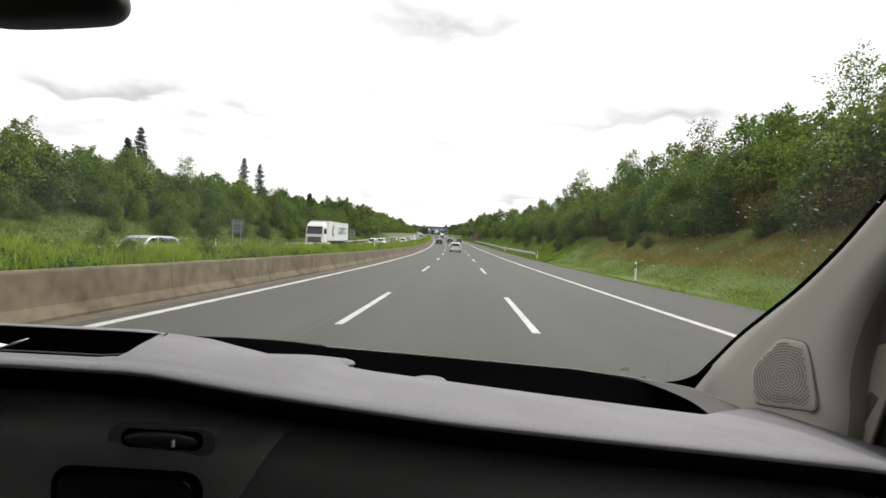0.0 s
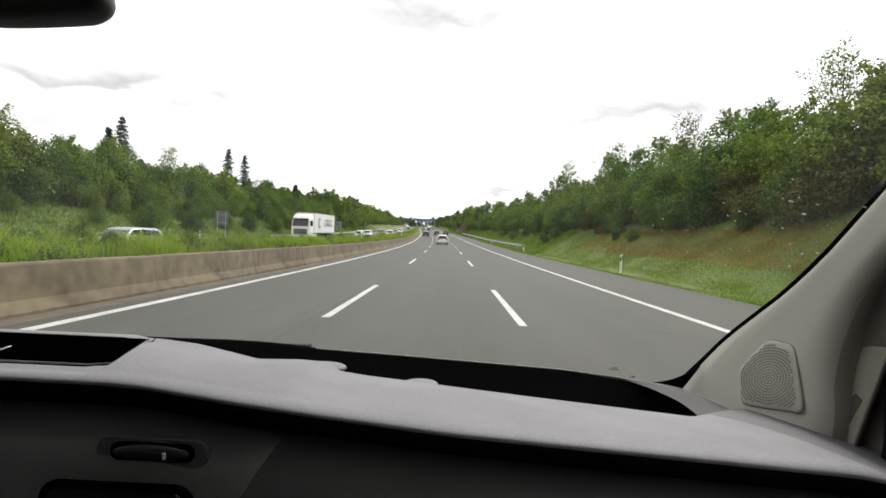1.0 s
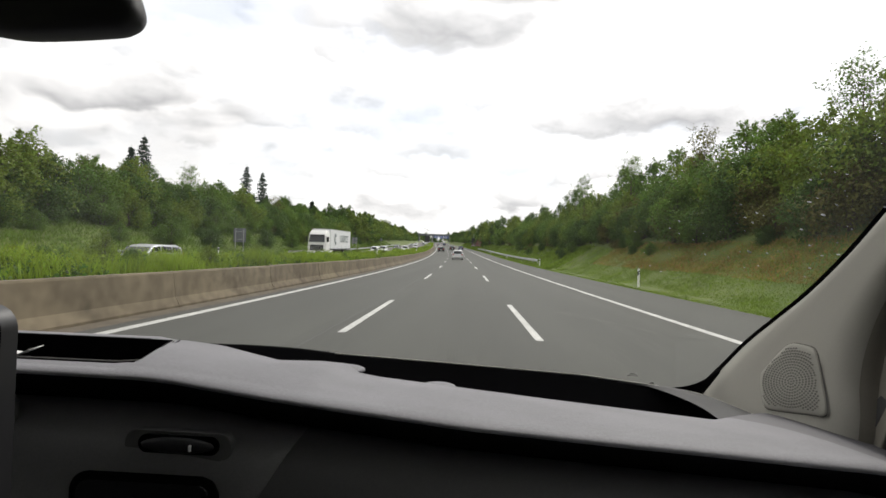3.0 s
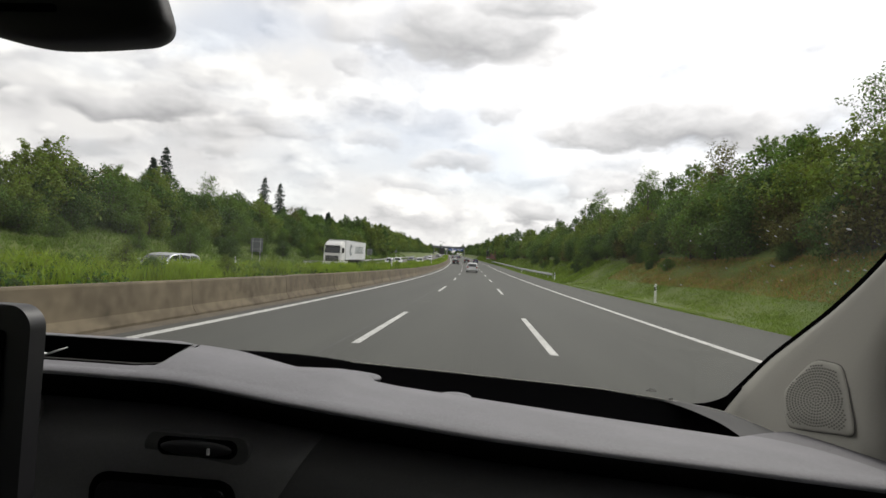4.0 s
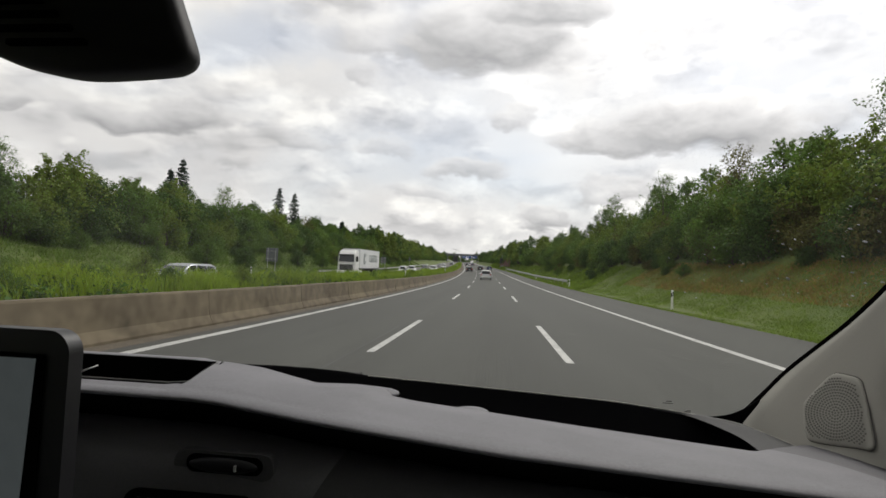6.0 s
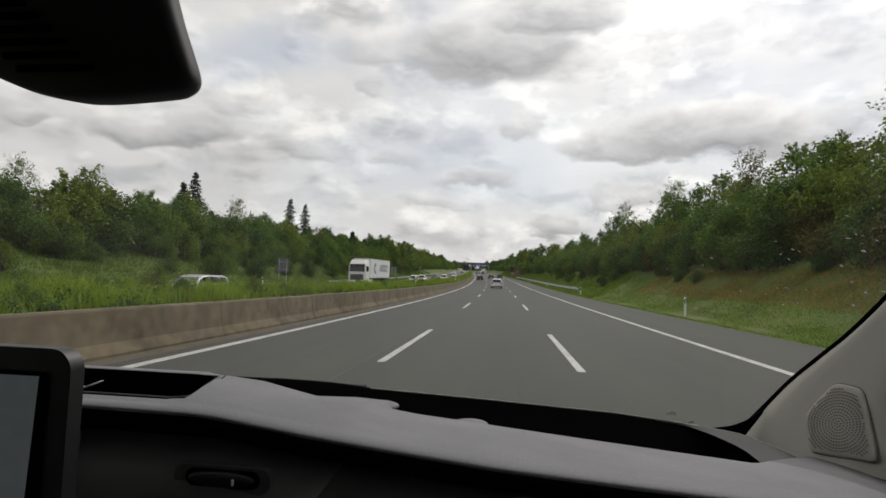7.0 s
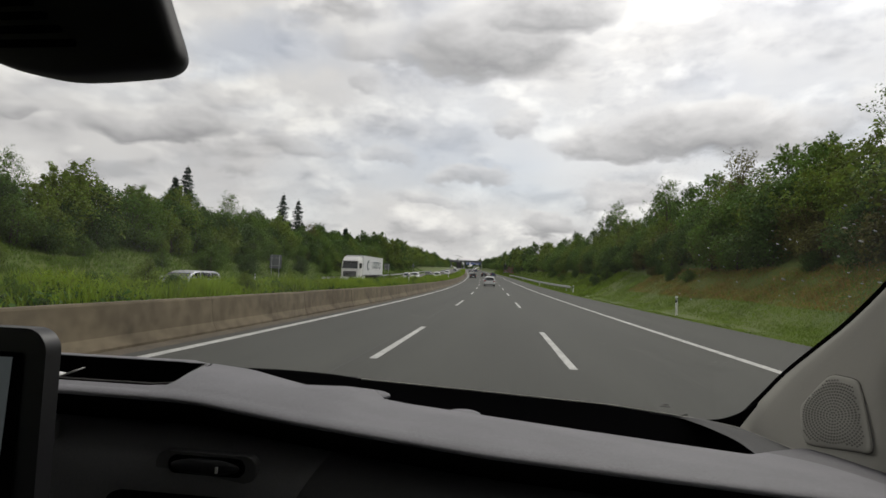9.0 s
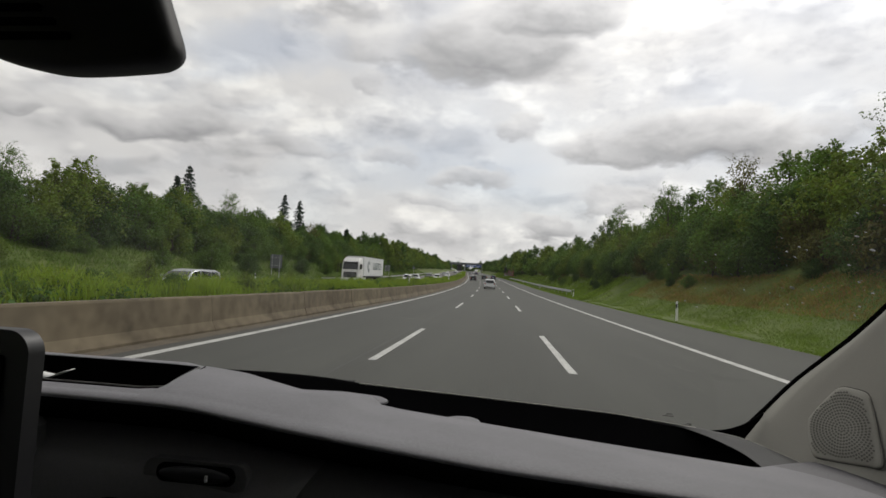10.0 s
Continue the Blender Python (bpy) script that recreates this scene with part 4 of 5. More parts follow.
    part("bumper", box(-W * 0.44, W * 0.44, tail - 0.05, tail + 0.15, 0.34, 0.56, 0.05), "black" if estate else paint, body)
    part("number_plate", box(-0.26, 0.26, tail - 0.062, tail - 0.04, 0.50, 0.61), "white", body)
    part("grille", box(-W * 0.28, W * 0.28, L / 2 - 0.06, L / 2 + 0.012, 0.36, 0.54, 0.02), "black", body)
    part("number_plate", box(-0.26, 0.26, L / 2 + 0.012, L / 2 + 0.026, 0.40, 0.50), "white", body)
    return root


lead = put_on_road(car("car_white", "white hatchback driving ahead, seen from behind", 4.2, 1.8, 1.58), -0.45, 86)
estate_src = put_on_road(car("car_silver", "silver estate car on the oncoming carriageway", 4.5, 1.80, 1.40, True), -17.3, 27.5, 180)
dark_src = put_on_road(car("car_dark", "dark saloon car far ahead in the traffic", 4.5, 1.8, 1.45), -4.1, 150)
blue_src = put_on_road(car("car_blue", "dark blue car far ahead in the traffic", 4.3, 1.78, 1.47), 3.2, 190)
for src, s, y, turn in ((dark_src, -0.4, 178, 0), (lead, -4.0, 235, 0), (dark_src, -3.9, 300, 0), (blue_src, -0.3, 330, 0), (lead, 3.2, 380, 0), (estate_src, -0.4, 430, 0),
                        (lead, -17.3, 106, 180), (lead, -17.3, 119, 180), (lead, -13.6, 136, 180), (dark_src, -17.2, 150, 180), (lead, -13.7, 190, 180), (estate_src, -17.3, 240, 180), (lead, -17.2, 290, 180), (dark_src, -13.8, 330, 180), (lead, -13.7, 390, 180), (estate_src, -17.2, 450, 180)):
    ob = put_on_road(copy_thing(src, Matrix()), s, y, turn)
    if ob["label"].startswith("white"):
        tagged(ob, "white car on the oncoming carriageway" if turn else "white car far ahead in the traffic")
    elif turn and "dark" in ob["label"]:
        tagged(ob, "dark car on the oncoming carriageway")


def lorry():
    """Articulated lorry, facing +y, at the origin on the ground."""
    root = empty("lorry")
    tagged(root, "white articulated lorry with a lettered curtain-sided trailer on the oncoming carriageway", "lorry")
    # cab
    rows = []
    for z, y0, y1, w in ((0.55, 5.9, 8.10, 1.22), (1.0, 5.9, 8.18, 1.25), (2.0, 5.9, 8.15, 1.25), (2.15, 5.9, 8.12, 1.24), (3.0, 5.9, 7.92, 1.22), (3.3, 5.9, 7.70, 1.20), (3.75, 5.95, 7.20, 1.10)):
        rows.append([(-w, y0, z), (-w, y1 - 0.18, z), (-w + 0.16, y1, z), (w - 0.16, y1, z), (w, y1 - 0.18, z), (w, y0, z)])
    bm = sheet(rows, True)
    bm.verts.ensure_lookup_table()
    bm.faces.new(bm.verts[:6])
    bm.faces.new(bm.verts[-6:][::-1])
    cab = part("cab", bm, "white", root)
    part("windscreen", slab([(-1.08, 8.16, 2.10), (1.08, 8.16, 2.10), (1.02, 7.95, 2.95), (-1.02, 7.95, 2.95)], 0.03, (0, 1, 0.25)), "window", cab)
    part("sun_visor", box(-1.05, 1.05, 7.92, 8.14, 2.98, 3.14, 0.03), "black", cab)
    part("grille", box(-0.92, 0.92, 8.14, 8.24, 0.95, 1.72, 0.04), "black", cab)
    for k in range(5):
        part("slat", box(-0.88, 0.88, 8.235, 8.26, 1.02 + 0.135 * k, 1.06 + 0.135 * k), "rim", cab)
    part("bumper", box(-1.24, 1.24, 8.0, 8.28, 0.36, 0.86, 0.06), "white", cab)
    for sx in (-1, 1):
        part("headlight", box(sx * 0.95 - 0.2, sx * 0.95 + 0.2, 8.2, 8.30, 0.58, 0.78, 0.03), "lamp", cab)
        part("side_window", box(sx * 1.235 - 0.02, sx * 1.235 + 0.02, 6.95, 7.75, 2.12, 2.85, 0.015), "window", cab)
        part("wing_mirror", box(sx * 1.48 - 0.10, sx * 1.48 + 0.10, 7.75, 7.92, 2.15, 2.85, 0.04), "black", cab)
        part("side_skirt", box(sx * 1.2 - 0.04, sx * 1.2 + 0.04, 3.9, 5.9, 0.45, 1.0, 0.03), "white", root)
    part("chassis", box(-0.45, 0.45, -7.5, 7.6, 0.75, 1.05, 0.02), "black", root)
    tr = part("trailer", box(-1.275, 1.275, -8.1, 5.55, 1.15, 3.98, 0.03), "tarp", root, "white curtain-sided trailer")
    part("trailer_frame", box(-1.285, 1.285, -8.12, 5.57, 1.05, 1.22, 0.02), "black", tr)
    part("top_rail", box(-1.29, 1.29, -8.12, 5.57, 3.94, 4.02, 0.015), "rim", tr)
    for sx in (-1, 1):
        for k in range(5):
            part("strap", box(sx * 1.28 - 0.006, sx * 1.28 + 0.006, -7.0 + 2.7 * k, -6.94 + 2.7 * k, 1.22, 1.5), "logo", tr)
        for y in (7.05, 3.9, -3.4, -4.7, -6.0):
            wheel(root, sx * 1.06, y, 0.5, 0.32)
    for sx, rz in ((1, 90), (-1, -90)):
        cu = bpy.data.curves.new("lettering", "FONT")
        cu.body, cu.size, cu.extrude, cu.align_x, cu.offset = "LOGISTICS", 1.5, 0.004, "CENTER", 0.022
        tmp = bpy.data.objects.new("lettering_tmp", cu)
        scene.collection.objects.link(tmp)
        me = bpy.data.meshes.new_from_object(tmp.evaluated_get(bpy.context.evaluated_depsgraph_get()))
        bpy.data.objects.remove(tmp)
        ob = link_mesh("lettering", me, "logo", tr, "dark grey lettering")
        ob.matrix_basis = Matrix.Translation((sx * 1.286, -3.2, 2.2)) @ pose(0, 0, 0, 90, 0, rz) @ Matrix.Diagonal((0.82, 1.0, 1.0, 1.0))
        # emblem as plain bent bars
        yc = 2.6
        bm = bmesh.new()
        for a0, a1, r in ((30, 330, 0.72), (60, 300, 0.45)):
            pts = []
            n = 16
            for i in range(n + 1):
                a = radians(a0 + (a1 - a0) * i / n)
                pts.append(((r - 0.10) * math.cos(a), (r - 0.10) * math.sin(a), (r + 0.10) * math.cos(a), (r + 0.10) * math.sin(a)))
            vs = [(bm.verts.new((sx * 1.29, yc + sx * p[0], 2.6 + p[1])), bm.verts.new((sx * 1.29, yc + sx * p[2], 2.6 + p[3]))) for p in pts]
            for (a, b), (c, d) in zip(vs, vs[1:]):
                bm.faces.new((a, b, d, c))
        add_box(bm, sx * 1.288 - 0.003, sx * 1.288 + 0.003, yc - 0.05, yc + 0.75, 2.5, 2.68)
        part("emblem", bm, "logo", tr)
    return root


put_on_road(lorry(), -19.9, 78, 180)


def delineator():
    root = empty("delineator_post")
    tagged(root, "white plastic roadside post with a slanted black band", "roadside post", "roadside posts")
    rows = [[(0.06 * math.cos(a) * k, 0.05 * math.sin(a) * k, z) for a in np.linspace(0, 2 * math.pi, 8, endpoint=False)] for z, k in ((-0.2, 1), (0.98, 1), (1.02, 0.7))]
    bm = sheet(rows, True)
    bm.verts.ensure_lookup_table()
    bm.faces.new(bm.verts[-8:])
    part("post", bm, "white", root)
    rows = [[(0.063 * math.cos(a), 0.053 * math.sin(a), z + 0.05 * math.cos(a)) for a in np.linspace(0, 2 * math.pi, 8, endpoint=False)] for z in (0.70, 0.90)]
    part("band", sheet(rows, True), "black", root)
    part("reflector", box(-0.022, 0.022, -0.066, -0.054, 0.73, 0.87, 0.004), "lamp", root)
    return root


post_src = delineator()
x, y, z = at_road(9.25, 28.0)
post_src.matrix_basis = pose(x, y, z)
for s, yy in ((9.25, 62), (9.25, 100), (9.3, 140), (9.3, 190), (-7.6, 45), (-7.6, 90), (-24.2, 50), (-24.2, 95)):
    x, y, z = at_road(s, yy)
    copy_thing(post_src, pose(x, y, z))


def road_sign(h=2.6):
    root = empty("road_sign")
    tagged(root, "grey metal back of a rectangular road sign on two posts", "road sign")
    for sx in (-0.45, 0.45):
        part("post", tube((sx, 0, -0.3), (sx, 0, h), 0.038, 0.038, 10), "steel", root)
    p = part("sign_panel", slab(rounded(-0.7, 0.7, h - 1.6, h, 0.08, 0.04), 0.03, (0, 1, 0)), "sign_back", root)
    for z in (h - 1.3, h - 0.4):
        part("bracket", box(-0.62, 0.62, 0.005, 0.038, z, z + 0.05), "steel", p)
    return root


sg = road_sign()
x, y, z = at_road(-25.6, 58)
sg.matrix_basis = pose(x, y, z, 0, 0, 4)
x, y, z = at_road(-25.8, 128)
copy_thing(sg, pose(x, y, z, 0, 0, 4))


def warning_sign():
    root = empty("warning_sign")
    tagged(root, "grey back of a triangular warning sign on a steel post", "road sign")
    part("post", tube((0, 0, -0.3), (0, 0, 3.2), 0.04, 0.04, 10), "steel", root)
    part("sign_panel", slab([(-0.65, 0.045, 2.1), (0.65, 0.045, 2.1), (0, 0.045, 3.25)], 0.025, (0, 1, 0), 0.008), "sign_back", root)
    return root


x, y, z = at_road(-24.8, 175)
warning_sign().matrix_basis = pose(x, y, z)


def solar_sign():
    """Roadside message board on a trailer with a mast and a solar panel on top."""
    root = empty("message_board_trailer")
    tagged(root, "dark message board trailer with tilted solar panel on the median", "message board")
    part("trailer_bed", box(-0.9, 0.9, -1.4, 1.4, 0.55, 0.75, 0.03), "steel", root)
    part("mast", tube((0, 0, 0.7), (0, 0, 6.1), 0.07, 0.05, 10), "steel", root)
    b = part("display", box(-0.85, 0.85, -0.22, -0.06, 1.9, 4.0, 0.03), "black", root, "switched-off black display panel")
    part("display_frame", box(-0.9, 0.9, -0.19, -0.09, 1.85, 4.05, 0.02), "sign_back", b)
    part("solar_panel", slab([(-1.3, -0.5, 6.5), (1.3, -0.9, 5.9), (1.3, 0.9, 5.9), (-1.3, 1.0, 6.5)], 0.05, (0.2, 0, 1)), "panel", root, "tilted solar panel")
    for sx in (-1, 1):
        part("beacon", tube((sx * 0.55, -0.1, 4.25), (sx * 0.55, -0.25, 4.25), 0.14, 0.16, 12), "black", root)
        part("beacon_arm", tube((0, 0, 4.3), (sx * 0.55, -0.1, 4.25), 0.03, 0.03, 6), "steel", root)
        wheel(root, sx * 1.0, 0.0, 0.32, 0.2)
        for yy in (-1.2, 1.2):
            part("leg", tube((sx * 0.8, yy, -0.25), (sx * 0.8, yy, 0.6), 0.04, 0.04, 6), "steel", root)
    return root


x, y, z = at_road(-9.2, 185)
board = solar_sign()
board.matrix_basis = pose(x, y, z)
x, y, z = at_road(11.0, 232)
tagged(copy_thing(board, pose(x, y, z)), "dark message board trailer with tilted solar panel beside the shoulder")


def guard_rail(y0, y1, s, name_label):
    """Steel crash barrier: W-shaped beam on posts."""
    root = empty("guard_rail")
    tagged(root, name_label, "guard rail", kind="structure")
    prof = [(0.0, 0.45), (-0.05, 0.48), (-0.075, 0.52), (-0.05, 0.56), (-0.01, 0.60), (-0.05, 0.64), (-0.075, 0.68), (-0.05, 0.72), (0.0, 0.75)]
    ys = list(np.arange(y0, y1 + 0.1, 4.0))
    rows = [[(road_x(y) + s + px_, y, ground_z(s, y) + pz) for px_, pz in prof] for y in ys]
    part("beam", sheet(rows), "steel", root, "", True)
    pm = None
    for y in ys:
        if pm is None:
            ob = part("post", box(-0.03, 0.03, -0.05, 0.05, -0.3, 0.72, 0.006), "steel", root)
            pm = ob.data
        else:
            ob = new("post", pm)
            ob.parent = root
        ob.matrix_basis = pose(road_x(y) + s + 0.05, y, ground_z(s, y))


guard_rail(66, 190, 9.6, "galvanised steel crash barrier beside the shoulder")
guard_rail(70, 260, -23.9, "galvanised steel crash barrier beyond the oncoming lanes")


def noise_wall(y0, n, s):
    root = empty("noise_wall")
    tagged(root, "brown timber noise wall with red steel posts above the shoulder", "noise wall", kind="structure")
    pm = bm_ = None
    for k in range(n):
        y = y0 + 5.0 * k
        z = ground_z(s, y)
        x = road_x(y) + s
        if pm is None:
            ob = part("post", box(-0.09, 0.09, -0.07, 0.07, -0.6, 3.5, 0.01), "red", root)
            pm = ob.data
        else:
            ob = new("post", pm)
            ob.parent = root
        ob.matrix_basis = pose(x, y, z)
        for j in range(7):
            if bm_ is None:
                p = part("panel", box(-0.05, 0.05, 0.09, 4.91, 0.0, 0.47, 0.012), "wood", root)
                bm_ = p.data
            else:
                p = new("panel", bm_)
                p.parent = root
            p.matrix_basis = pose(x, y, z + 0.02 + 0.48 * j, math.degrees(math.atan2(ground_z(s, y + 5) - z, 5)), 0, -math.degrees(math.atan2(road_x(y + 5) - road_x(y), 5)))


noise_wall(205, 10, 11.8)


def sign_gantry(y):
    root = empty("sign_gantry")
    tagged(root, "steel gantry with blue direction signs over the motorway", "sign gantry")
    z0 = road_z(y)
    x0 = road_x(y)
    for s in (-9.2, 10.2):
        part("column", box(x0 + s - 0.2, x0 + s + 0.2, y - 0.2, y + 0.2, z0 - 0.5, z0 + 7.2, 0.03), "steel", root)
    for dz in (6.2, 7.0):
        part("beam", box(x0 - 9.3, x0 + 10.3, y - 0.12, y + 0.12, z0 + dz, z0 + dz + 0.2, 0.02), "steel", root)
    for s0, s1 in ((-7.2, -3.0), (-2.2, 2.4), (3.4, 8.6)):
        b = part("sign_panel", box(x0 + s0, x0 + s1, y - 0.30, y - 0.2, z0 + 5.4, z0 + 8.0, 0.02), "blue", root)
        for k in range(3):
            part("line_of_text", box(x0 + s0 + 0.5, x0 + s1 - 0.9 - 0.4 * k, y - 0.312, y - 0.302, z0 + 7.2 - 0.7 * k, z0 + 7.45 - 0.7 * k), "white", b)
    return root


sign_gantry(560)


def bridge(y):
    root = empty("road_bridge")
    tagged(root, "slender grey concrete road bridge crossing the motorway", "bridge", kind="structure")
    z0, x0 = road_z(y), road_x(y)
    part("deck", box(x0 - 95, x0 + 80, y - 5, y + 5, z0 + 8.6, z0 + 10.0, 0.15), "bridge", root)
    for yy in (-5.1, 5.1):
        part("parapet", box(x0 - 95, x0 + 80, y + yy - 0.15, y + yy + 0.15, z0 + 9.8, z0 + 10.9, 0.04), "bridge", root)
    for s in (-26, -9.2, 11.5):
        part("pier", box(x0 + s - 0.6, x0 + s + 0.6, y - 3, y + 3, z0 - 1, z0 + 8.7, 0.1), "bridge", root)
    for s0, s1 in ((-95, -33), (20, 80)):
        part("abutment", box(x0 + s0, x0 + s1, y - 4.8, y + 4.8, z0 - 3, z0 + 8.7, 0.1), "bridge", root)


bridge(640)


# ---------------------------------------------------------------- the van in which the camera rides
VAN_X = -0.40          # the van's middle line
van = empty("van", 0, 0, 0)
tagged(van, "van with dark grey dashboard and pale grey pillars in the cabin", "van")


def grow(rows, name, material, parent, label="", close=False):
    return part(name, sheet(rows, close), material, parent, label, True)


CREASE_Z = knots((-1.4, 1.3655), (-0.36, 1.3655), (-0.26, 1.3645), (-0.235, 1.3630), (-0.2, 1.3585), (-0.16, 1.3535), (-0.107, 1.3480), (0.0, 1.3380), (0.11, 1.3318), (0.185, 1.3280), (0.257, 1.3240), (0.33, 1.3205), (0.5, 1.312))
FRONT_Y = 0.62
FAR_Y = knots((-0.29, 0.80), (-0.20, 0.80), (-0.150, 0.815), (-0.125, 0.83), (-0.10, 0.84), (0.29, 0.842), (0.33, 0.870), (0.38, 0.900), (0.42, 0.86), (0.50, 0.78))
FAR_Z = knots((-0.32, 1.3600), (-0.285, 1.3602), (-0.25, 1.3560), (-0.225, 1.3490), (-0.20, 1.3425), (-0.165, 1.3415), (-0.14, 1.3380), (-0.125, 1.3250), (-0.10, 1.3190), (0.095, 1.3025), (0.30, 1.2865), (0.34, 1.2845), (0.40, 1.2820), (0.44, 1.2800), (0.5, 1.270))


def build_dashboard():
    # padded top, from the rolled front edge to the far edge
    def front(x):
        z = CREASE_Z(x)
        return [(x, FRONT_Y + 0.003, z - 0.006), (x, FRONT_Y + 0.001, z - 0.003), (x, FRONT_Y + 0.003, z - 0.0010), (x, FRONT_Y + 0.009, z + 0.0002), (x, FRONT_Y + 0.015, z + 0.0006)]
    def pad_row(x_of):
        """One section from the front edge (0) to the far edge (1); x_of gives the sideways place along it."""
        r = []
        x = x_of(0.0)
        drop = 2.4 * max(0.0, x - 0.30) ** 2
        r = [(p[0], p[1], p[2] - drop) for p in front(x)]
        y0, z0 = r[-1][1], r[-1][2]
        for d, lift in ((0.006, 0.0004), (0.014, 0.0008)):
            r.append((x, y0 + d, z0 + (FAR_Z(x) - z0) * d / (FAR_Y(x) - y0) + lift))
        for k in range(2, 21):
            t = k / 20
            x = x_of(t)
            zf, yf = FAR_Z(x), FAR_Y(x)
            z0 = CREASE_Z(x) + 0.0006 - 2.4 * max(0.0, x - 0.30) ** 2
            shear = -0.30 * max(0.0, min(1.0, (-0.16 - x) / 0.128))
            y = y0 + (yf - y0) * t
            z = z0 + (zf - z0) * t + 0.004 * math.sin(math.pi * t)
            r.append((x + shear * max(0, y - 0.668), y, z))
        xe, yf, zf = r[-1]
        return r + [(xe, yf + 0.004, zf - 0.003), (xe, yf + 0.006, zf - 0.010), (xe, yf + 0.006, zf - 0.07)]

    # beyond this line the pad is coloured darker, to stand for shade beside the pillar
    def shade_x(t):
        return 0.338 - 0.024 * t
    pad = grow([pad_row(lambda t, i=i: -0.288 + (shade_x(t) + 0.288) * i / 89) for i in range(90)], "dashboard_top", "dash", van, "dark grey grained soft dashboard top")
    grow([pad_row(lambda t, i=i: shade_x(t) + (0.50 - shade_x(t)) * i / 19) for i in range(20)], "end_cap", "end_cap", pad, "black end piece of the dashboard beside the pillar")
    # the part in front of the storage tray
    rows = []
    for x in np.linspace(-1.30, -0.2865, 40):
        x = float(x)
        r = front(x)
        r += [(x, 0.643, 1.3628), (x, 0.650, 1.3632), (x, 0.664, 1.3639), (x, 0.6672, 1.3634), (x, 0.668, 1.3600), (x, 0.668, 1.30)]
        rows.append(r)
    grow(rows, "tray_front", "dash", pad)
    # strip below the front edge, coloured near black for the shade under the overhang
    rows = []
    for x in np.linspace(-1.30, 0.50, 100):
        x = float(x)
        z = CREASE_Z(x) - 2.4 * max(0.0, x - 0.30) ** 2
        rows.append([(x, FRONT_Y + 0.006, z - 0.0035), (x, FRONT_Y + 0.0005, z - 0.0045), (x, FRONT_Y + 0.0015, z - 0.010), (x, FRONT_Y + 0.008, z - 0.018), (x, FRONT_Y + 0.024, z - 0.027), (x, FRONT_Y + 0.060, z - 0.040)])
    grow(rows, "dashboard_edge", "recess", pad, "underside of the dashboard edge, its shade put into near-black colour")
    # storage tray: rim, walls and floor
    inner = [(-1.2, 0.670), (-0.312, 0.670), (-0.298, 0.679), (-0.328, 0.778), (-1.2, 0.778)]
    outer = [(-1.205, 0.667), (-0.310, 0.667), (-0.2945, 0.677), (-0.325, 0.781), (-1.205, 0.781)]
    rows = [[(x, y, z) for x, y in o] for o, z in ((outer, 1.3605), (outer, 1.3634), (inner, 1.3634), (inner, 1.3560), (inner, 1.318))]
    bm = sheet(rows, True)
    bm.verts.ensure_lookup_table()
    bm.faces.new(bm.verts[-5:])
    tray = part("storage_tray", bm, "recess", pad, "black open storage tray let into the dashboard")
    rows = []
    for x in np.linspace(-1.30, -0.318, 60):
        x = float(x)
        d = 0.0045 * min(1, max(0, (x + 0.350) / 0.026))
        rows.append([(x, 0.781, 1.3640 - d), (x, 0.790, 1.3645 - d), (x, 0.800, 1.3630 - d), (x, 0.806, 1.358 - d), (x, 0.84, 1.335), (x, 1.06, 1.29)])
    grow(rows, "tray_back", "dash", pad)
    line = [(-1.2, 0.6665, 1.3640), (-0.3095, 0.6665, 1.3640), (-0.2938, 0.6765, 1.3640), (-0.3240, 0.7800, 1.3632)]
    part("tray_rim", sweep(line, 0.0007), "trim", tray, "thin grey rim round the tray")
    line = [(-1.2, 0.6610, 1.3642), (-0.308, 0.6610, 1.3642), (-0.2880, 0.6735, 1.3642), (-0.3180, 0.7800, 1.3634)]
    part("tray_groove", sweep(line, 0.0006), "recess", tray, "fine dark groove beside the tray")
    # a crumpled slip of paper in the tray
    bm = sheet([[(-0.468, 0.712, 1.3560), (-0.455, 0.718, 1.3590), (-0.443, 0.722, 1.3560), (-0.430, 0.728, 1.3625)], [(-0.468, 0.704, 1.3540), (-0.457, 0.708, 1.3570), (-0.446, 0.710, 1.3545), (-0.435, 0.718, 1.3600)]])
    slip = part("paper_slip", bm, "paper", None, "", True)
    so = slip.modifiers.new("thickness", "SOLIDIFY")
    so.thickness = 0.0009
    tagged(slip, "crumpled white slip of paper lying in the dashboard tray", "paper")
    # dark trough below the windscreen
    RIM_Z = knots((-1.2, 1.316), (-0.40, 1.3185), (-0.34, 1.3195), (-0.28, 1.3185), (-0.24, 1.3165), (-0.20, 1.3125), (-0.04, 1.3065), (0.17, 1.2975), (0.261, 1.2888), (0.31, 1.2825), (0.40, 1.262))
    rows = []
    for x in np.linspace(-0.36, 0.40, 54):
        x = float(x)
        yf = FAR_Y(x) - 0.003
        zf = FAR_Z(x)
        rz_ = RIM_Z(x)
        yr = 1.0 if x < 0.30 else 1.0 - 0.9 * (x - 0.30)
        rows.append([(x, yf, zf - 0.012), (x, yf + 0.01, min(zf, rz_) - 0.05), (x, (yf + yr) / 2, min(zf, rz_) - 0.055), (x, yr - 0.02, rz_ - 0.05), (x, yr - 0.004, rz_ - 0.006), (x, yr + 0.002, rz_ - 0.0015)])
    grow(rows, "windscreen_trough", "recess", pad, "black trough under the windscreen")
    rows = []
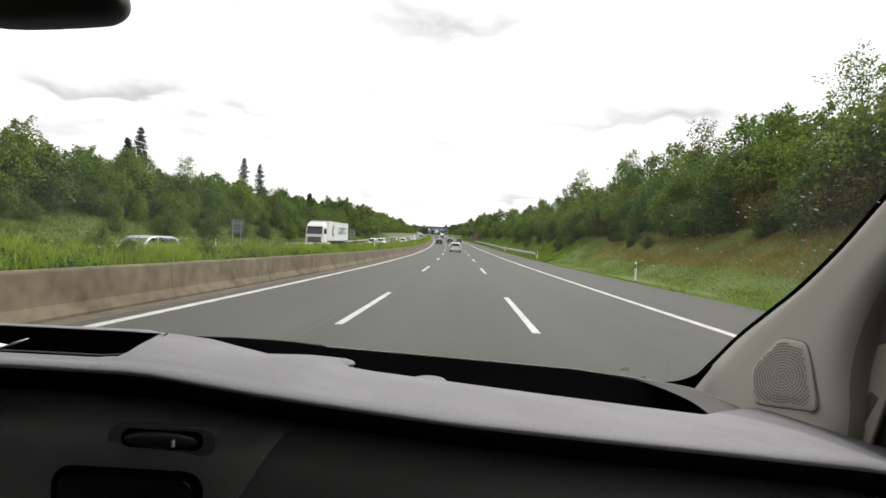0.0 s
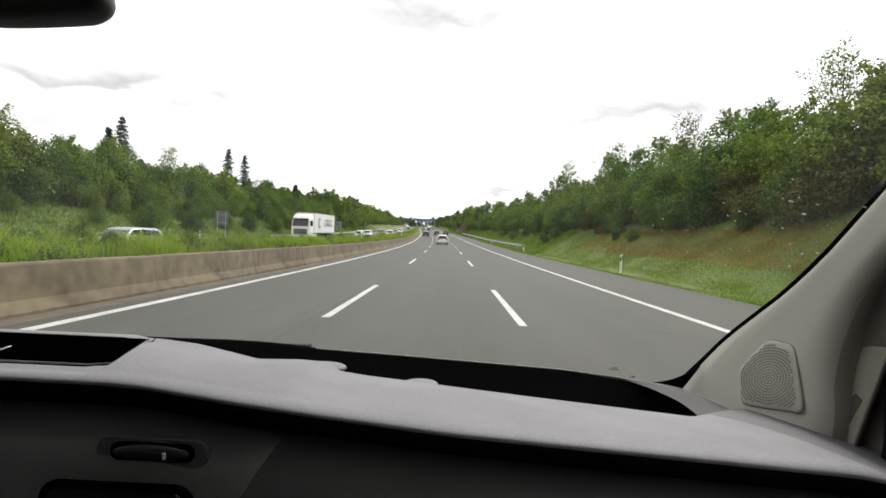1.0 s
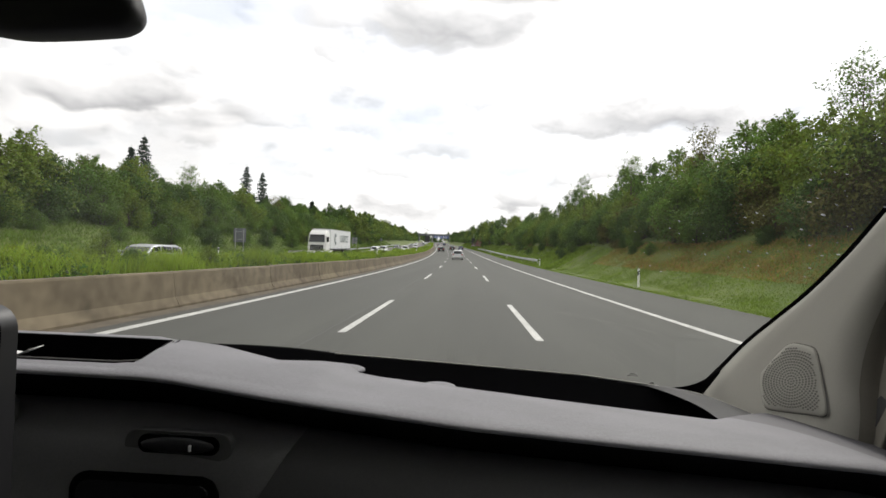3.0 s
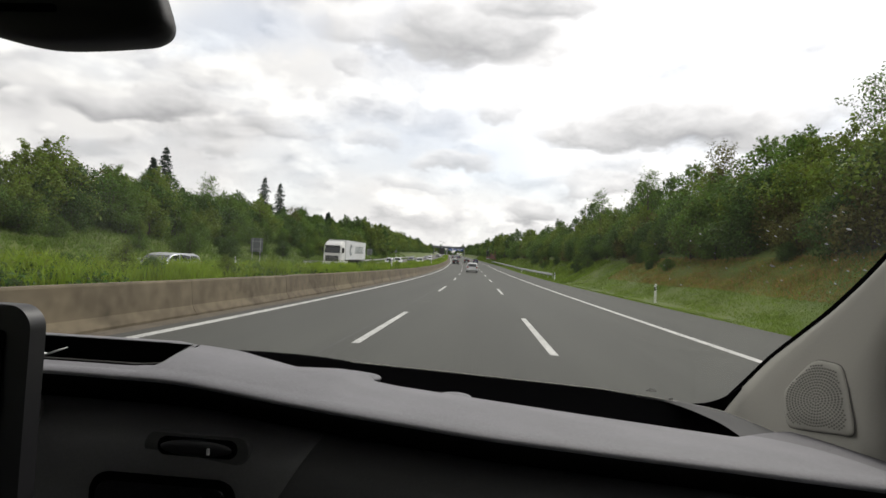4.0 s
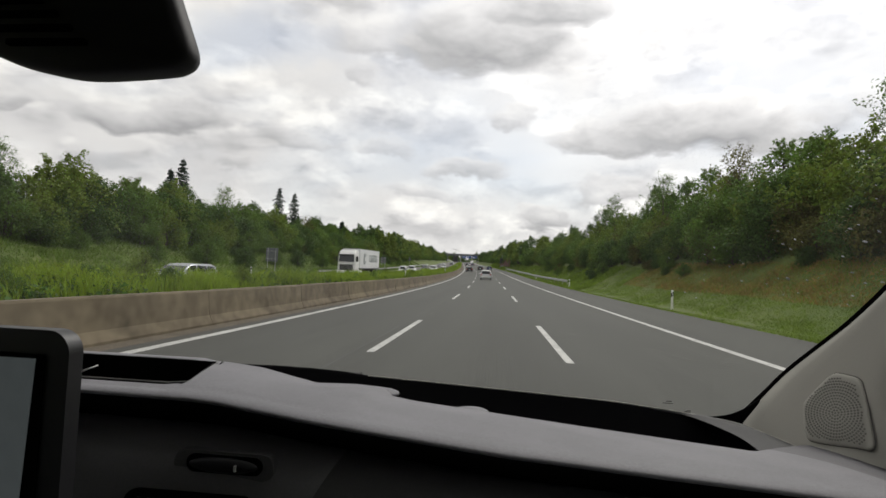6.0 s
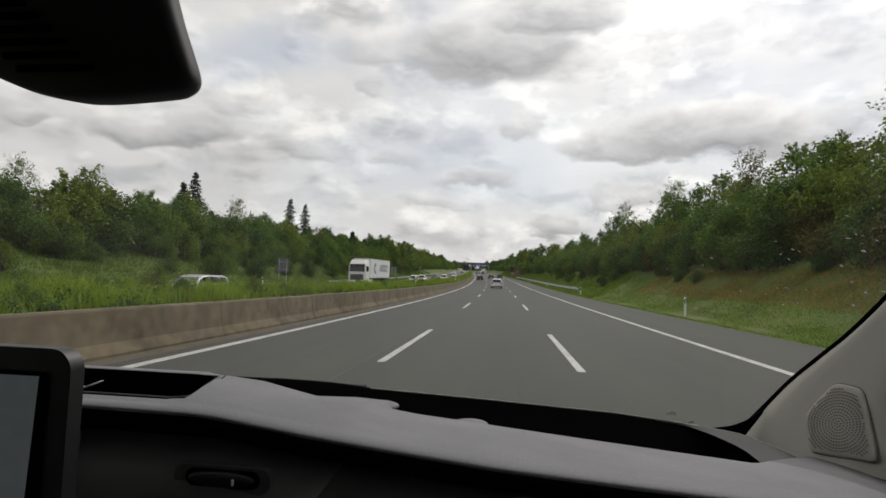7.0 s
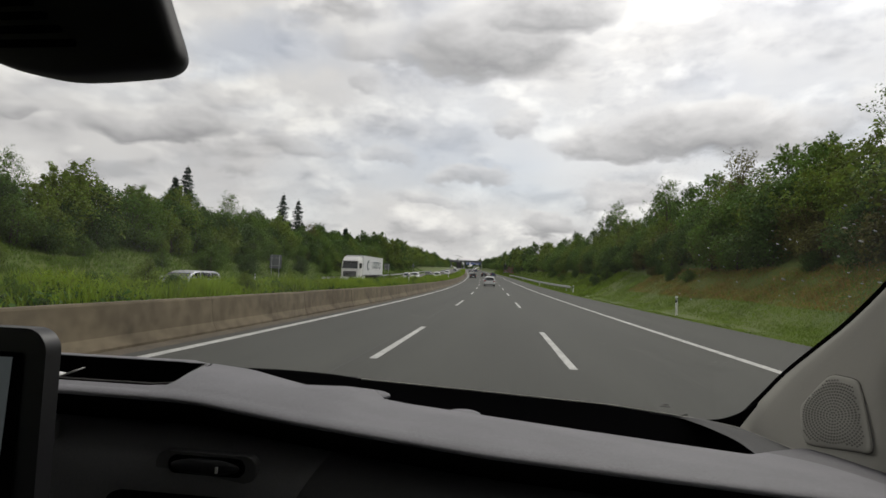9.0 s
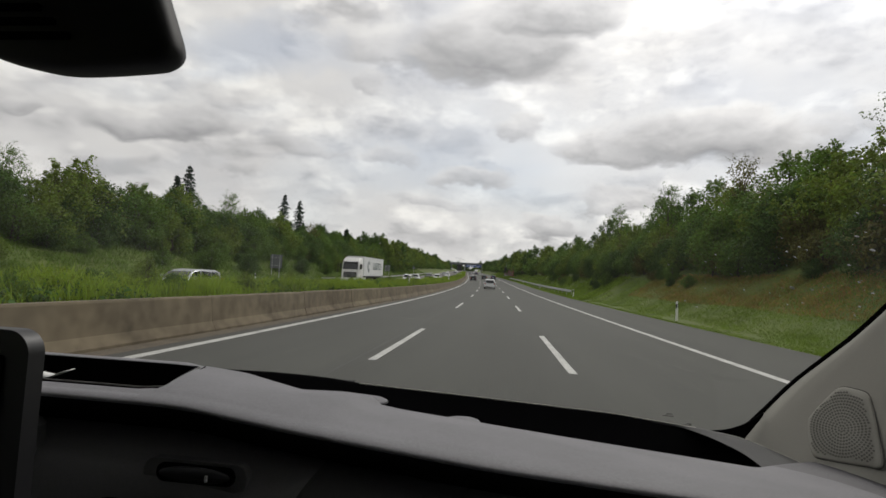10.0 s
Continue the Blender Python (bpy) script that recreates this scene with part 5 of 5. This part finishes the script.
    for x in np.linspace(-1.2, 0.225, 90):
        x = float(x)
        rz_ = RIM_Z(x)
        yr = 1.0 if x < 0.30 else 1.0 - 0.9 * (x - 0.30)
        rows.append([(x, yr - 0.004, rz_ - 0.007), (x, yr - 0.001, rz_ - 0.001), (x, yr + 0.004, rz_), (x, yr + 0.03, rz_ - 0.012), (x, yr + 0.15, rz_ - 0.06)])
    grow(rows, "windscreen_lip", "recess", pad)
    # flared end of the trough by the pillar
    a = smooth_open([(0.20, 1.0, 1.2946), (0.261, 1.0, 1.2890), (0.316, 1.0, 1.2828), (0.346, 0.983, 1.2798), (0.368, 0.935, 1.2768), (0.377, 0.890, 1.2770), (0.388, 0.850, 1.2805)], 6)
    b = smooth_open([(0.20, 0.9990, 1.2925), (0.260, 0.998, 1.2868), (0.285, 0.985, 1.2830), (0.301, 0.965, 1.2800), (0.315, 0.930, 1.2772), (0.313, 0.875, 1.2780), (0.309, 0.846, 1.2830)], 6)
    rows = []
    for p, q in zip(a, b):
        h = min(0.003, 0.12 * (p - q).length)
        rows.append([tuple(p + (p - q) * 0.12 + Vector((0, 0, -0.004))), tuple(p), tuple(p.lerp(q, 0.33) + Vector((0, 0, h))), tuple(p.lerp(q, 0.66) + Vector((0, 0, 0.7 * h))), tuple(q)])
    grow(rows, "trough_end", "seal", pad, "dark grey flared end of the trough")
    # the bright glint on the trough's edge, modelled as a thin pale tube
    line = [Vector((float(x), 1.0, RIM_Z(float(x)) + 0.0002)) for x in np.linspace(-0.20, 0.195, 24)] + list(a)
    part("trough_bead", sweep(line, 0.0008), "pillar", pad, "thin pale line added as the highlight on the trough's edge")
    # small moulded lugs on the far edge
    for (x, y, z), sc in (((-0.147, 0.838, 1.3268), (0.026, 0.020, 0.0052)), ((-0.034, 0.868, 1.3042), (0.022, 0.018, 0.0042))):
        bm = bmesh.new()
        bmesh.ops.create_uvsphere(bm, u_segments=16, v_segments=10, radius=1.0)
        bmesh.ops.transform(bm, matrix=Matrix.Translation((x, y, z)) @ Matrix.Diagonal((*sc, 1)), verts=bm.verts)
        part("lug", bm, "dash", pad, "", True)
    return pad


dash_top = build_dashboard()


FACE = ((0.055, -0.034), (0.030, -0.0355), (0.012, -0.038), (0.002, -0.043), (-0.004, -0.052), (-0.007, -0.070), (-0.009, -0.10), (-0.010, -0.16))


def build_fascia():
    rows = []
    for x in np.linspace(-1.30, 0.52, 60):
        x = float(x)
        z = CREASE_Z(x)
        rows.append([(x, FRONT_Y + dy, z + dz) for dy, dz in FACE] + [(x, FRONT_Y + 0.02, z - 0.40), (x, FRONT_Y + 0.10, 0.55)])
    fascia = grow(rows, "fascia", "fascia", van, "black plastic dashboard front")
    yf = FRONT_Y - 0.012
    # drawer panel with its seam, a thumb wheel in a slot and a pocket below;
    # its paler colour holds the light that falls on the left of the fascia
    rows = []
    for i in range(24):
        row = []
        for dy, dz in FACE:
            right = -0.135 + 0.55 * (dz + 0.034)
            x = -0.52 + (right + 0.52) * i / 23
            row.append((x, FRONT_Y + dy - 0.0022, CREASE_Z(x) + dz))
        rows.append(row)
    rows.append([(x + 0.0008, y + 0.002, z) for x, y, z in rows[-1]])
    panel = grow(rows, "drawer_panel", "fascia_lit", fascia)
    yw = yf + 0.0065
    part("wheel_bezel", slab(rounded(-0.264, -0.180, 1.3035, 1.3245, 0.0085, yw - 0.001), 0.008, (0, 1, 0), 0.001), "fascia", panel)
    part("wheel_slot", slab(rounded(-0.2525, -0.1890, 1.3080, 1.3220, 0.0066, yw - 0.0026), 0.003, (0, 1, 0)), "recess", panel)
    bm = bmesh.new()
    bmesh.ops.create_uvsphere(bm, u_segments=24, v_segments=12, radius=1.0)
    bmesh.ops.transform(bm, matrix=Matrix.Translation((-0.2210, yw - 0.0035, 1.3150)) @ Matrix.Diagonal((0.0290, 0.0045, 0.0060, 1)), verts=bm.verts)
    th = part("thumb_wheel", bm, "device", panel, "satin black ventilation thumb wheel", True)
    part("mark", box(-0.2100, -0.2078, yw - 0.0086, yw - 0.005, 1.3122, 1.3172, 0.0004), "mark", th, "white index mark")
    part("pocket", slab(rounded(-0.296, -0.192, 1.215, 1.288, 0.010, yf - 0.003), 0.005, (0, 1, 0), 0.001), "gloss_black", panel)
    part("pocket_frame", slab(rounded(-0.302, -0.186, 1.210, 1.293, 0.013, yf - 0.0015), 0.003, (0, 1, 0), 0.001), "recess", panel)
    return fascia


fascia = build_fascia()


def build_touchscreen():
    """Upright navigation device that stands proud of the fascia."""
    y = 0.530
    body = part("touchscreen", slab(rounded(-0.51, -0.2900, 1.290, 1.4265, 0.016, y, 20), 0.012, (0, 1, 0), 0.003, 6), "device", van, "black framed touchscreen that stands up from the dashboard")
    part("display", slab(rounded(-0.495, -0.3065, 1.300, 1.4105, 0.003, y - 0.0012), 0.001, (0, 1, 0)), "recess", body)
    part("map_area", slab([(-0.484, y - 0.0022, 1.3015), (-0.3175, y - 0.0022, 1.3015), (-0.3125, y - 0.0022, 1.4075), (-0.484, y - 0.0022, 1.4075)], 0.0008, (0, 1, 0)), "screen", body, "pale grey lit map on the screen")
    part("bracket", box(-0.43, -0.36, y + 0.014, FRONT_Y + 0.01, 1.30, 1.345, 0.006), "fascia", body)


build_touchscreen()


# right windscreen pillar: its face leans outwards and opens towards the cabin
def pillar_x(y, z):
    return 0.36 + 0.25 * (1.02 - max(y, 0.76)) + 0.30 * (min(z, 1.57) - 1.28)


def pillar_point(y, z, proud=0.0):
    n = Vector((-1, -0.25, 0.30)).normalized()
    return Vector((pillar_x(y, z), y, z)) + n * proud


def build_pillar():
    glass_edge = smooth_open([(1.038, 1.258, 0), (1.029, 1.274, 0), (1.003, 1.319, 0), (0.976, 1.360, 0), (0.941, 1.4005, 0), (0.910, 1.4365, 0), (0.876, 1.4870, 0), (0.843, 1.5500, 0), (0.79, 1.65, 0), (0.70, 1.80, 0), (0.62, 1.90, 0)], 4)
    rear_edge = smooth_open([(0.80, 1.225, 0), (0.804, 1.275, 0), (0.812, 1.310, 0), (0.824, 1.345, 0), (0.830, 1.389, 0), (0.826, 1.442, 0), (0.808, 1.496, 0), (0.77, 1.56, 0), (0.72, 1.65, 0), (0.62, 1.80, 0), (0.53, 1.90, 0)], 4)
    rows = []
    for g, h in zip(glass_edge, rear_edge):
        r = []
        for k in range(9):
            t = k / 8
            y, z = g.x + (h.x - g.x) * t, g.y + (h.y - g.y) * t
            edge = 0.004 * (1 - min(1, t / 0.15)) ** 2 + 0.014 * max(0, (t - 0.8) / 0.2) ** 2
            r.append(tuple(pillar_point(y, z, -edge)))
        first = pillar_point(g.x, g.y, -0.014) + Vector((0.0, 0.004, 0))
        last = pillar_point(h.x, h.y, -0.05)
        rows.append([tuple(first)] + r + [tuple(last)])
    pil = grow(rows, "windscreen_pillar", "pillar", van, "pale grey plastic windscreen pillar cover")
    # black ceramic border of the windscreen along the pillar
    rows = []
    for k, g in enumerate(glass_edge):
        w = max(0.0, 1 - k / 10) ** 2
        c = pillar_point(g.x, g.y, -0.004)
        rows.append([tuple(c + Vector((0.006, 0.002, 0.0))), tuple(c + Vector((-0.001 - 0.014 * w, 0.007 + 0.006 * w, 0.002 + 0.003 * w)))])
    part("pillar_seal", sheet(rows), "recess", pil)
    # its rounded lower corner
    out = smooth_open([(0.262, 1.0, 1.2850), (0.285, 1.0, 1.2846), (0.308, 1.0, 1.2852), (0.330, 1.0, 1.2893), (0.350, 1.0, 1.2980), (0.366, 1.0, 1.3095), (0.374, 1.0, 1.3150)], 4)
    part("corner_border", slab([tuple(q) for q in out] + [(0.372, 1.0, 1.3090), (0.350, 1.0, 1.2790), (0.344, 1.0, 1.262), (0.262, 1.0, 1.262)], 0.002, (0, 1, 0)), "recess", pil)
    # loudspeaker grille
    out = smooth_closed([(0.906, 1.3700, 0), (0.889, 1.3718, 0), (0.874, 1.3698, 0), (0.864, 1.3580, 0), (0.849, 1.3320, 0), (0.836, 1.3070, 0), (0.838, 1.2985, 0), (0.850, 1.2962, 0), (0.880, 1.2898, 0), (0.904, 1.2856, 0), (0.914, 1.2880, 0), (0.925, 1.3030, 0), (0.933, 1.3225, 0), (0.930, 1.3330, 0), (0.918, 1.3560, 0)], 6)
    cy = sum(p.x for p in out) / len(out)
    cz = sum(p.y for p in out) / len(out)
    def ring(k, proud):
        return [tuple(pillar_point(cy + (p.x - cy) * k, cz + (p.y - cz) * k, proud)) for p in out]
    part("grille_gap", sheet([ring(1.025, 0.0003), ring(1.02, 0.0007), ring(0.98, 0.0007)], True), "perforation", pil)
    rows = [ring(1.0, 0.0003), ring(0.995, 0.0020), ring(0.97, 0.0030), ring(0.90, 0.0036), ring(0.55, 0.0050), ring(0.05, 0.0052)]
    bm = sheet(rows, True)
    bm.verts.ensure_lookup_table()
    bm.faces.new(bm.verts[-len(out):])
    gr = part("speaker_grille", bm, "pillar", pil, "perforated grey loudspeaker grille", True)
    # perforations: small dark cups in curved rows
    poly = [(cy + (p.x - cy) * 0.87, cz + (p.y - cz) * 0.87) for p in out]
    def inside(y, z):
        c = False
        for i in range(len(poly)):
            (y0, z0), (y1, z1) = poly[i - 1], poly[i]
            if (z0 > z) != (z1 > z) and y < (y1 - y0) * (z - z0) / (z1 - z0) + y0:
                c = not c
        return c
    V, F = [], []
    for k in range(0, 24):
        r = 0.0034 * k
        n = max(1, int(2 * math.pi * r / 0.0030))
        for i in range(n):
            a = 2 * math.pi * i / n
            y, z = cy - 0.002 + r * math.cos(a) * 1.15, cz + r * math.sin(a)
            if not inside(y, z):
                continue
            b = len(V)
            for j in range(8):
                V.append(tuple(pillar_point(y + 0.00140 * math.cos(j * 0.7854), z + 0.00110 * math.sin(j * 0.7854), 0.0055)))
            F.append(tuple(range(b, b + 8)))
    holes = raw("perforation", V, F, "perforation", gr, "tiny round perforations")
    tagged(holes, kind="stuff")
    return pil


pillar = build_pillar()


def build_door():
    """Front passenger door: rubber seal, inner trim with its grab recess, window frame."""
    h = smooth_open([(0.80, 1.20, 0), (0.804, 1.275, 0), (0.812, 1.310, 0), (0.824, 1.345, 0), (0.830, 1.389, 0), (0.826, 1.442, 0), (0.808, 1.496, 0), (0.77, 1.56, 0), (0.72, 1.65, 0), (0.62, 1.80, 0)], 4)
    rows = []
    for p in h:
        c = pillar_point(p.x, p.y, -0.014)
        rows.append([tuple(c + Vector(v)) for v in ((0.0, 0.001, 0), (0.006, -0.002, 0), (0.016, -0.001, 0), (0.030, -0.004, 0), (0.046, -0.016, 0), (0.050, -0.04, 0))])
    grow(rows, "door_frame", "liner", van, "brownish grey door frame lining")
    rows = []
    for p in h:
        c = pillar_point(p.x, p.y, -0.014)
        rows.append([tuple(c + Vector(v)) for v in ((0.046, -0.025, 0), (0.034, -0.026, 0), (0.029, -0.032, 0), (0.026, -0.045, 0), (0.020, -0.075, 0), (0.030, -0.13, 0))])
    grow(rows, "door_seal", "recess", van, "dark rubber door seal")
    def on_frame(y, z, d=0.0):
        return (pillar_x(0.82, z) + 0.034 + d, y, z)
    pts = smooth_open([(0.860, 1.215, 0), (0.859, 1.29, 0), (0.856, 1.335, 0), (0.846, 1.366, 0), (0.826, 1.382, 0), (0.797, 1.386, 0)], 4)
    pts = [on_frame(p.x, p.y) for p in pts] + [on_frame(0.797, 1.215)]
    cover = part("frame_cover", slab(pts, 0.006, (1, 0, 0), 0.002), "liner", van, "grey cover with a grab recess")
    rows = []
    for k in range(16):
        y = 0.76 - 0.05 * k
        x = pillar_x(0.80, 1.25) + 0.060 + 0.02 * math.sin(k * 0.2)
        rows.append([(x + 0.05, y, 0.45), (x + 0.01, y, 0.80), (x - 0.012, y, 1.05), (x - 0.006, y, 1.22), (x + 0.012, y, 1.34), (x + 0.03, y, 1.40 - 0.012 * k), (x + 0.07, y, 1.405 - 0.012 * k)])
    door = grow(rows, "door_trim", "trim", van, "grey plastic door trim")
    part("grab_recess", slab([on_frame(0.833, 1.250, -0.0008), on_frame(0.820, 1.250, -0.0008), on_frame(0.806, 1.326, -0.0008), on_frame(0.818, 1.330, -0.0008), on_frame(0.824, 1.322, -0.0008)], 0.003, (1, 0, 0), 0.001), "seal", cover)


build_door()


def build_mirror():
    """Interior mirror housing, hanging on a short arm from the windscreen."""
    y0 = 0.680
    def sp(x, z):
        return (x - 0.005, y0, z + 0.005)
    out = [sp(x, z) for x, z in ((-0.352, 1.79), (-0.338, 1.747), (-0.326, 1.716), (-0.3155, 1.688), (-0.3150, 1.6745), (-0.3240, 1.6655), (-0.345, 1.6605), (-0.423, 1.6560), (-0.470, 1.6605), (-0.520, 1.6740), (-0.575, 1.700), (-0.610, 1.735), (-0.625, 1.79))]
    P = smooth_open(out, 5)
    cxm, czm = -0.46, 1.73
    rows = []
    for k, dy in ((0.90, -0.004), (0.975, -0.001), (1.0, 0.006), (1.0, 0.016), (0.96, 0.03), (0.8, 0.05)):
        rows.append([(cxm + (p.x - cxm) * k, p.y + dy, czm + (p.z - czm) * k) for p in P])
    bm = sheet(rows, True)
    bm.verts.ensure_lookup_table()
    bm.faces.new(bm.verts[:len(P)])
    bm.faces.new(bm.verts[-len(P):][::-1])
    body = part("mirror_housing", bm, "mirror_case", van, "black housing at the top of the windscreen", True)
    for k in range(6):
        z = 1.683 + 0.0145 * k
        x0, x1 = -0.505 - 0.018 * k, -0.418 - 0.018 * k * 0.95
        a, b = sp(x0, z), sp(x1, z - 0.001)
        part("louvre", box(a[0], b[0], y0 - 0.0095, y0 - 0.003, a[2], a[2] + 0.0065, 0.0012), "recess", body)
    part("mirror_arm", tube((-0.46, y0 + 0.03, 1.76), (-0.46, y0 + 0.09, 1.79), 0.018, 0.024, 12), "fascia", body)


build_mirror()


def build_shell():
    """Windscreen, roof, sides and bonnet that close the van round the camera."""
    half = 0.92
    xs = np.linspace(VAN_X - half + 0.02, VAN_X + half - 0.02, 17)
    rows = []
    for j in range(9):
        t = j / 8
        r = []
        for x in xs:
            u = (x - VAN_X) / half
            yb = 1.16 - 0.10 * u * u
            r.append((float(x) * 1.0, yb - (yb - 0.60) * t, 1.245 + 0.66 * t))
        rows.append(r)
    ws = grow(rows, "windscreen", "glass", van, "clear slightly dirty windscreen")
    ws.visible_shadow = False
    # dried splashes on the glass
    rng = np.random.default_rng(5)
    kx = 0
    while kx < 64:
        x = rng.uniform(0.16, 0.50)
        z = 1.455 + 0.13 * rng.uniform()
        if z > 1.48 + 0.38 * (x - 0.13) or x < 0.16 + 0.25 * rng.uniform():
            continue
        kx += 1
        u = (x - VAN_X) / half
        yb = 1.16 - 0.10 * u * u
        y = yb - (yb - 0.60) * (z - 1.245) / 0.66 - 0.004
        bm = bmesh.new()
        r = rng.uniform(0.0008, 0.0024) * (1 if kx % 6 else 1.7)
        bmesh.ops.create_icosphere(bm, subdivisions=1, radius=r)
        bmesh.ops.transform(bm, matrix=Matrix.Translation((x, y, z)) @ pose(0, 0, 0, 40, 0, rng.uniform(0, 90)) @ Matrix.Diagonal((rng.uniform(0.7, 1.7), rng.uniform(0.5, 1.0), 0.25, 1)), verts=bm.verts)
        part("splash", bm, "spot", ws)
    # faint maker's marks in the lower corner of the glass, as plain bars
    for k, (dx, dz, w) in enumerate(((0, 0, 0.017), (0.004, 0.0038, 0.010), (0.035, -0.0125, 0.010), (0.037, -0.0100, 0.007))):
        x, z = 0.262 + dx, 1.283 + dz
        u = (x - VAN_X) / half
        yb = 1.16 - 0.10 * u * u
        y = yb - (yb - 0.60) * (z - 1.245) / 0.66 - 0.004
        part("glass_mark", box(x, x + w, y, y + 0.0006, z, z + 0.0012), "trim", ws)
    # wiper resting along the foot of the glass
    part("wiper", tube((-0.255, 1.175, 1.276), (-0.95, 1.20, 1.25), 0.006, 0.005, 8), "black", van, "black wiper arm at rest")
    # roof lining and outer roof
    ys = np.linspace(0.60, -2.9, 15)
    rows = [[(float(VAN_X + half * u), float(y), 1.90 + 0.05 * (1 - u * u)) for u in np.linspace(-1, 1, 13)] for y in ys]
    grow(rows, "headliner", "cloth", van, "pale grey roof lining")
    rows = [[(float(VAN_X + (half + 0.04) * u), float(y), 1.94 + 0.06 * (1 - u * u)) for u in np.linspace(-1, 1, 13)] for y in np.linspace(0.64, -2.98, 15)]
    grow(rows, "roof", "car_silver", van, "silver-grey van roof")
    # sides with window openings
    for sx in (-1, 1):
        xo = VAN_X + sx * (half + 0.03)
        def panel(name, y0, y1, z0, z1, material="car_silver"):
            part(name, box(xo - 0.02, xo + 0.02, y0, y1, z0, z1, 0.008), material, van)
        panel("side_panel", -2.95, 1.0, 0.35, 1.28)
        panel("side_panel", -2.95, -0.55, 1.283, 1.93)
        panel("door_pillar", -0.547, -0.40, 1.283, 1.93)
        panel("roof_rail", -0.397, 0.62, 1.80, 1.93)
        # unseen panel, added to keep side light off the dashboard's right end
        if sx > 0:
            panel("mirror_triangle", 0.40, 0.86, 1.284, 1.62, "seal")
        w = part("side_window", box(xo - 0.004, xo + 0.004, -0.397, 0.395 if sx > 0 else 0.86, 1.283, 1.797), "glass", van)
        w.visible_shadow = False
        for yy in (1.35, -2.1):
            wheel(van, VAN_X + sx * 0.82, yy, 0.33, 0.22)
    part("rear_panel", box(VAN_X - half - 0.05, VAN_X + half + 0.05, -3.02, -2.955, 0.35, 1.95, 0.02), "car_silver", van)
    part("cabin_floor", box(VAN_X - half, VAN_X + half, -2.95, 1.30, 0.36, 0.42), "seal", van)
    # left pillar
    rows = []
    for y, z in ((1.08, 1.25), (0.98, 1.40), (0.86, 1.58), (0.74, 1.76), (0.60, 1.92)):
        xl = VAN_X - half
        rows.append([(xl + 0.02, y + 0.03, z), (xl + 0.09, y - 0.01, z), (xl + 0.08, y - 0.10, z), (xl, y - 0.14, z)])
    grow(rows, "windscreen_pillar", "pillar", van, "pale grey plastic windscreen pillar cover")
    # bonnet and nose
    rows = []
    for y, z, w in ((1.18, 1.225, 0.86), (1.35, 1.17, 0.88), (1.65, 1.06, 0.86), (1.88, 0.92, 0.80), (1.98, 0.78, 0.74), (2.02, 0.55, 0.74), (1.98, 0.32, 0.72)):
        rows.append([(VAN_X - 0.94, y, z - 0.30), (VAN_X - w * 1.02, y, z - 0.07), (VAN_X - w * 0.8, y, z), (VAN_X, y, z + 0.025), (VAN_X + w * 0.8, y, z), (VAN_X + w * 1.02, y, z - 0.07), (VAN_X + 0.94, y, z - 0.30)])
    grow(rows, "bonnet", "car_silver", van, "short silver-grey bonnet")
    for sx in (-1, 1):
        part("headlight", box(VAN_X + sx * 0.62 - 0.17, VAN_X + sx * 0.62 + 0.17, 1.90, 2.03, 0.70, 0.86, 0.04), "lamp", van)


build_shell()
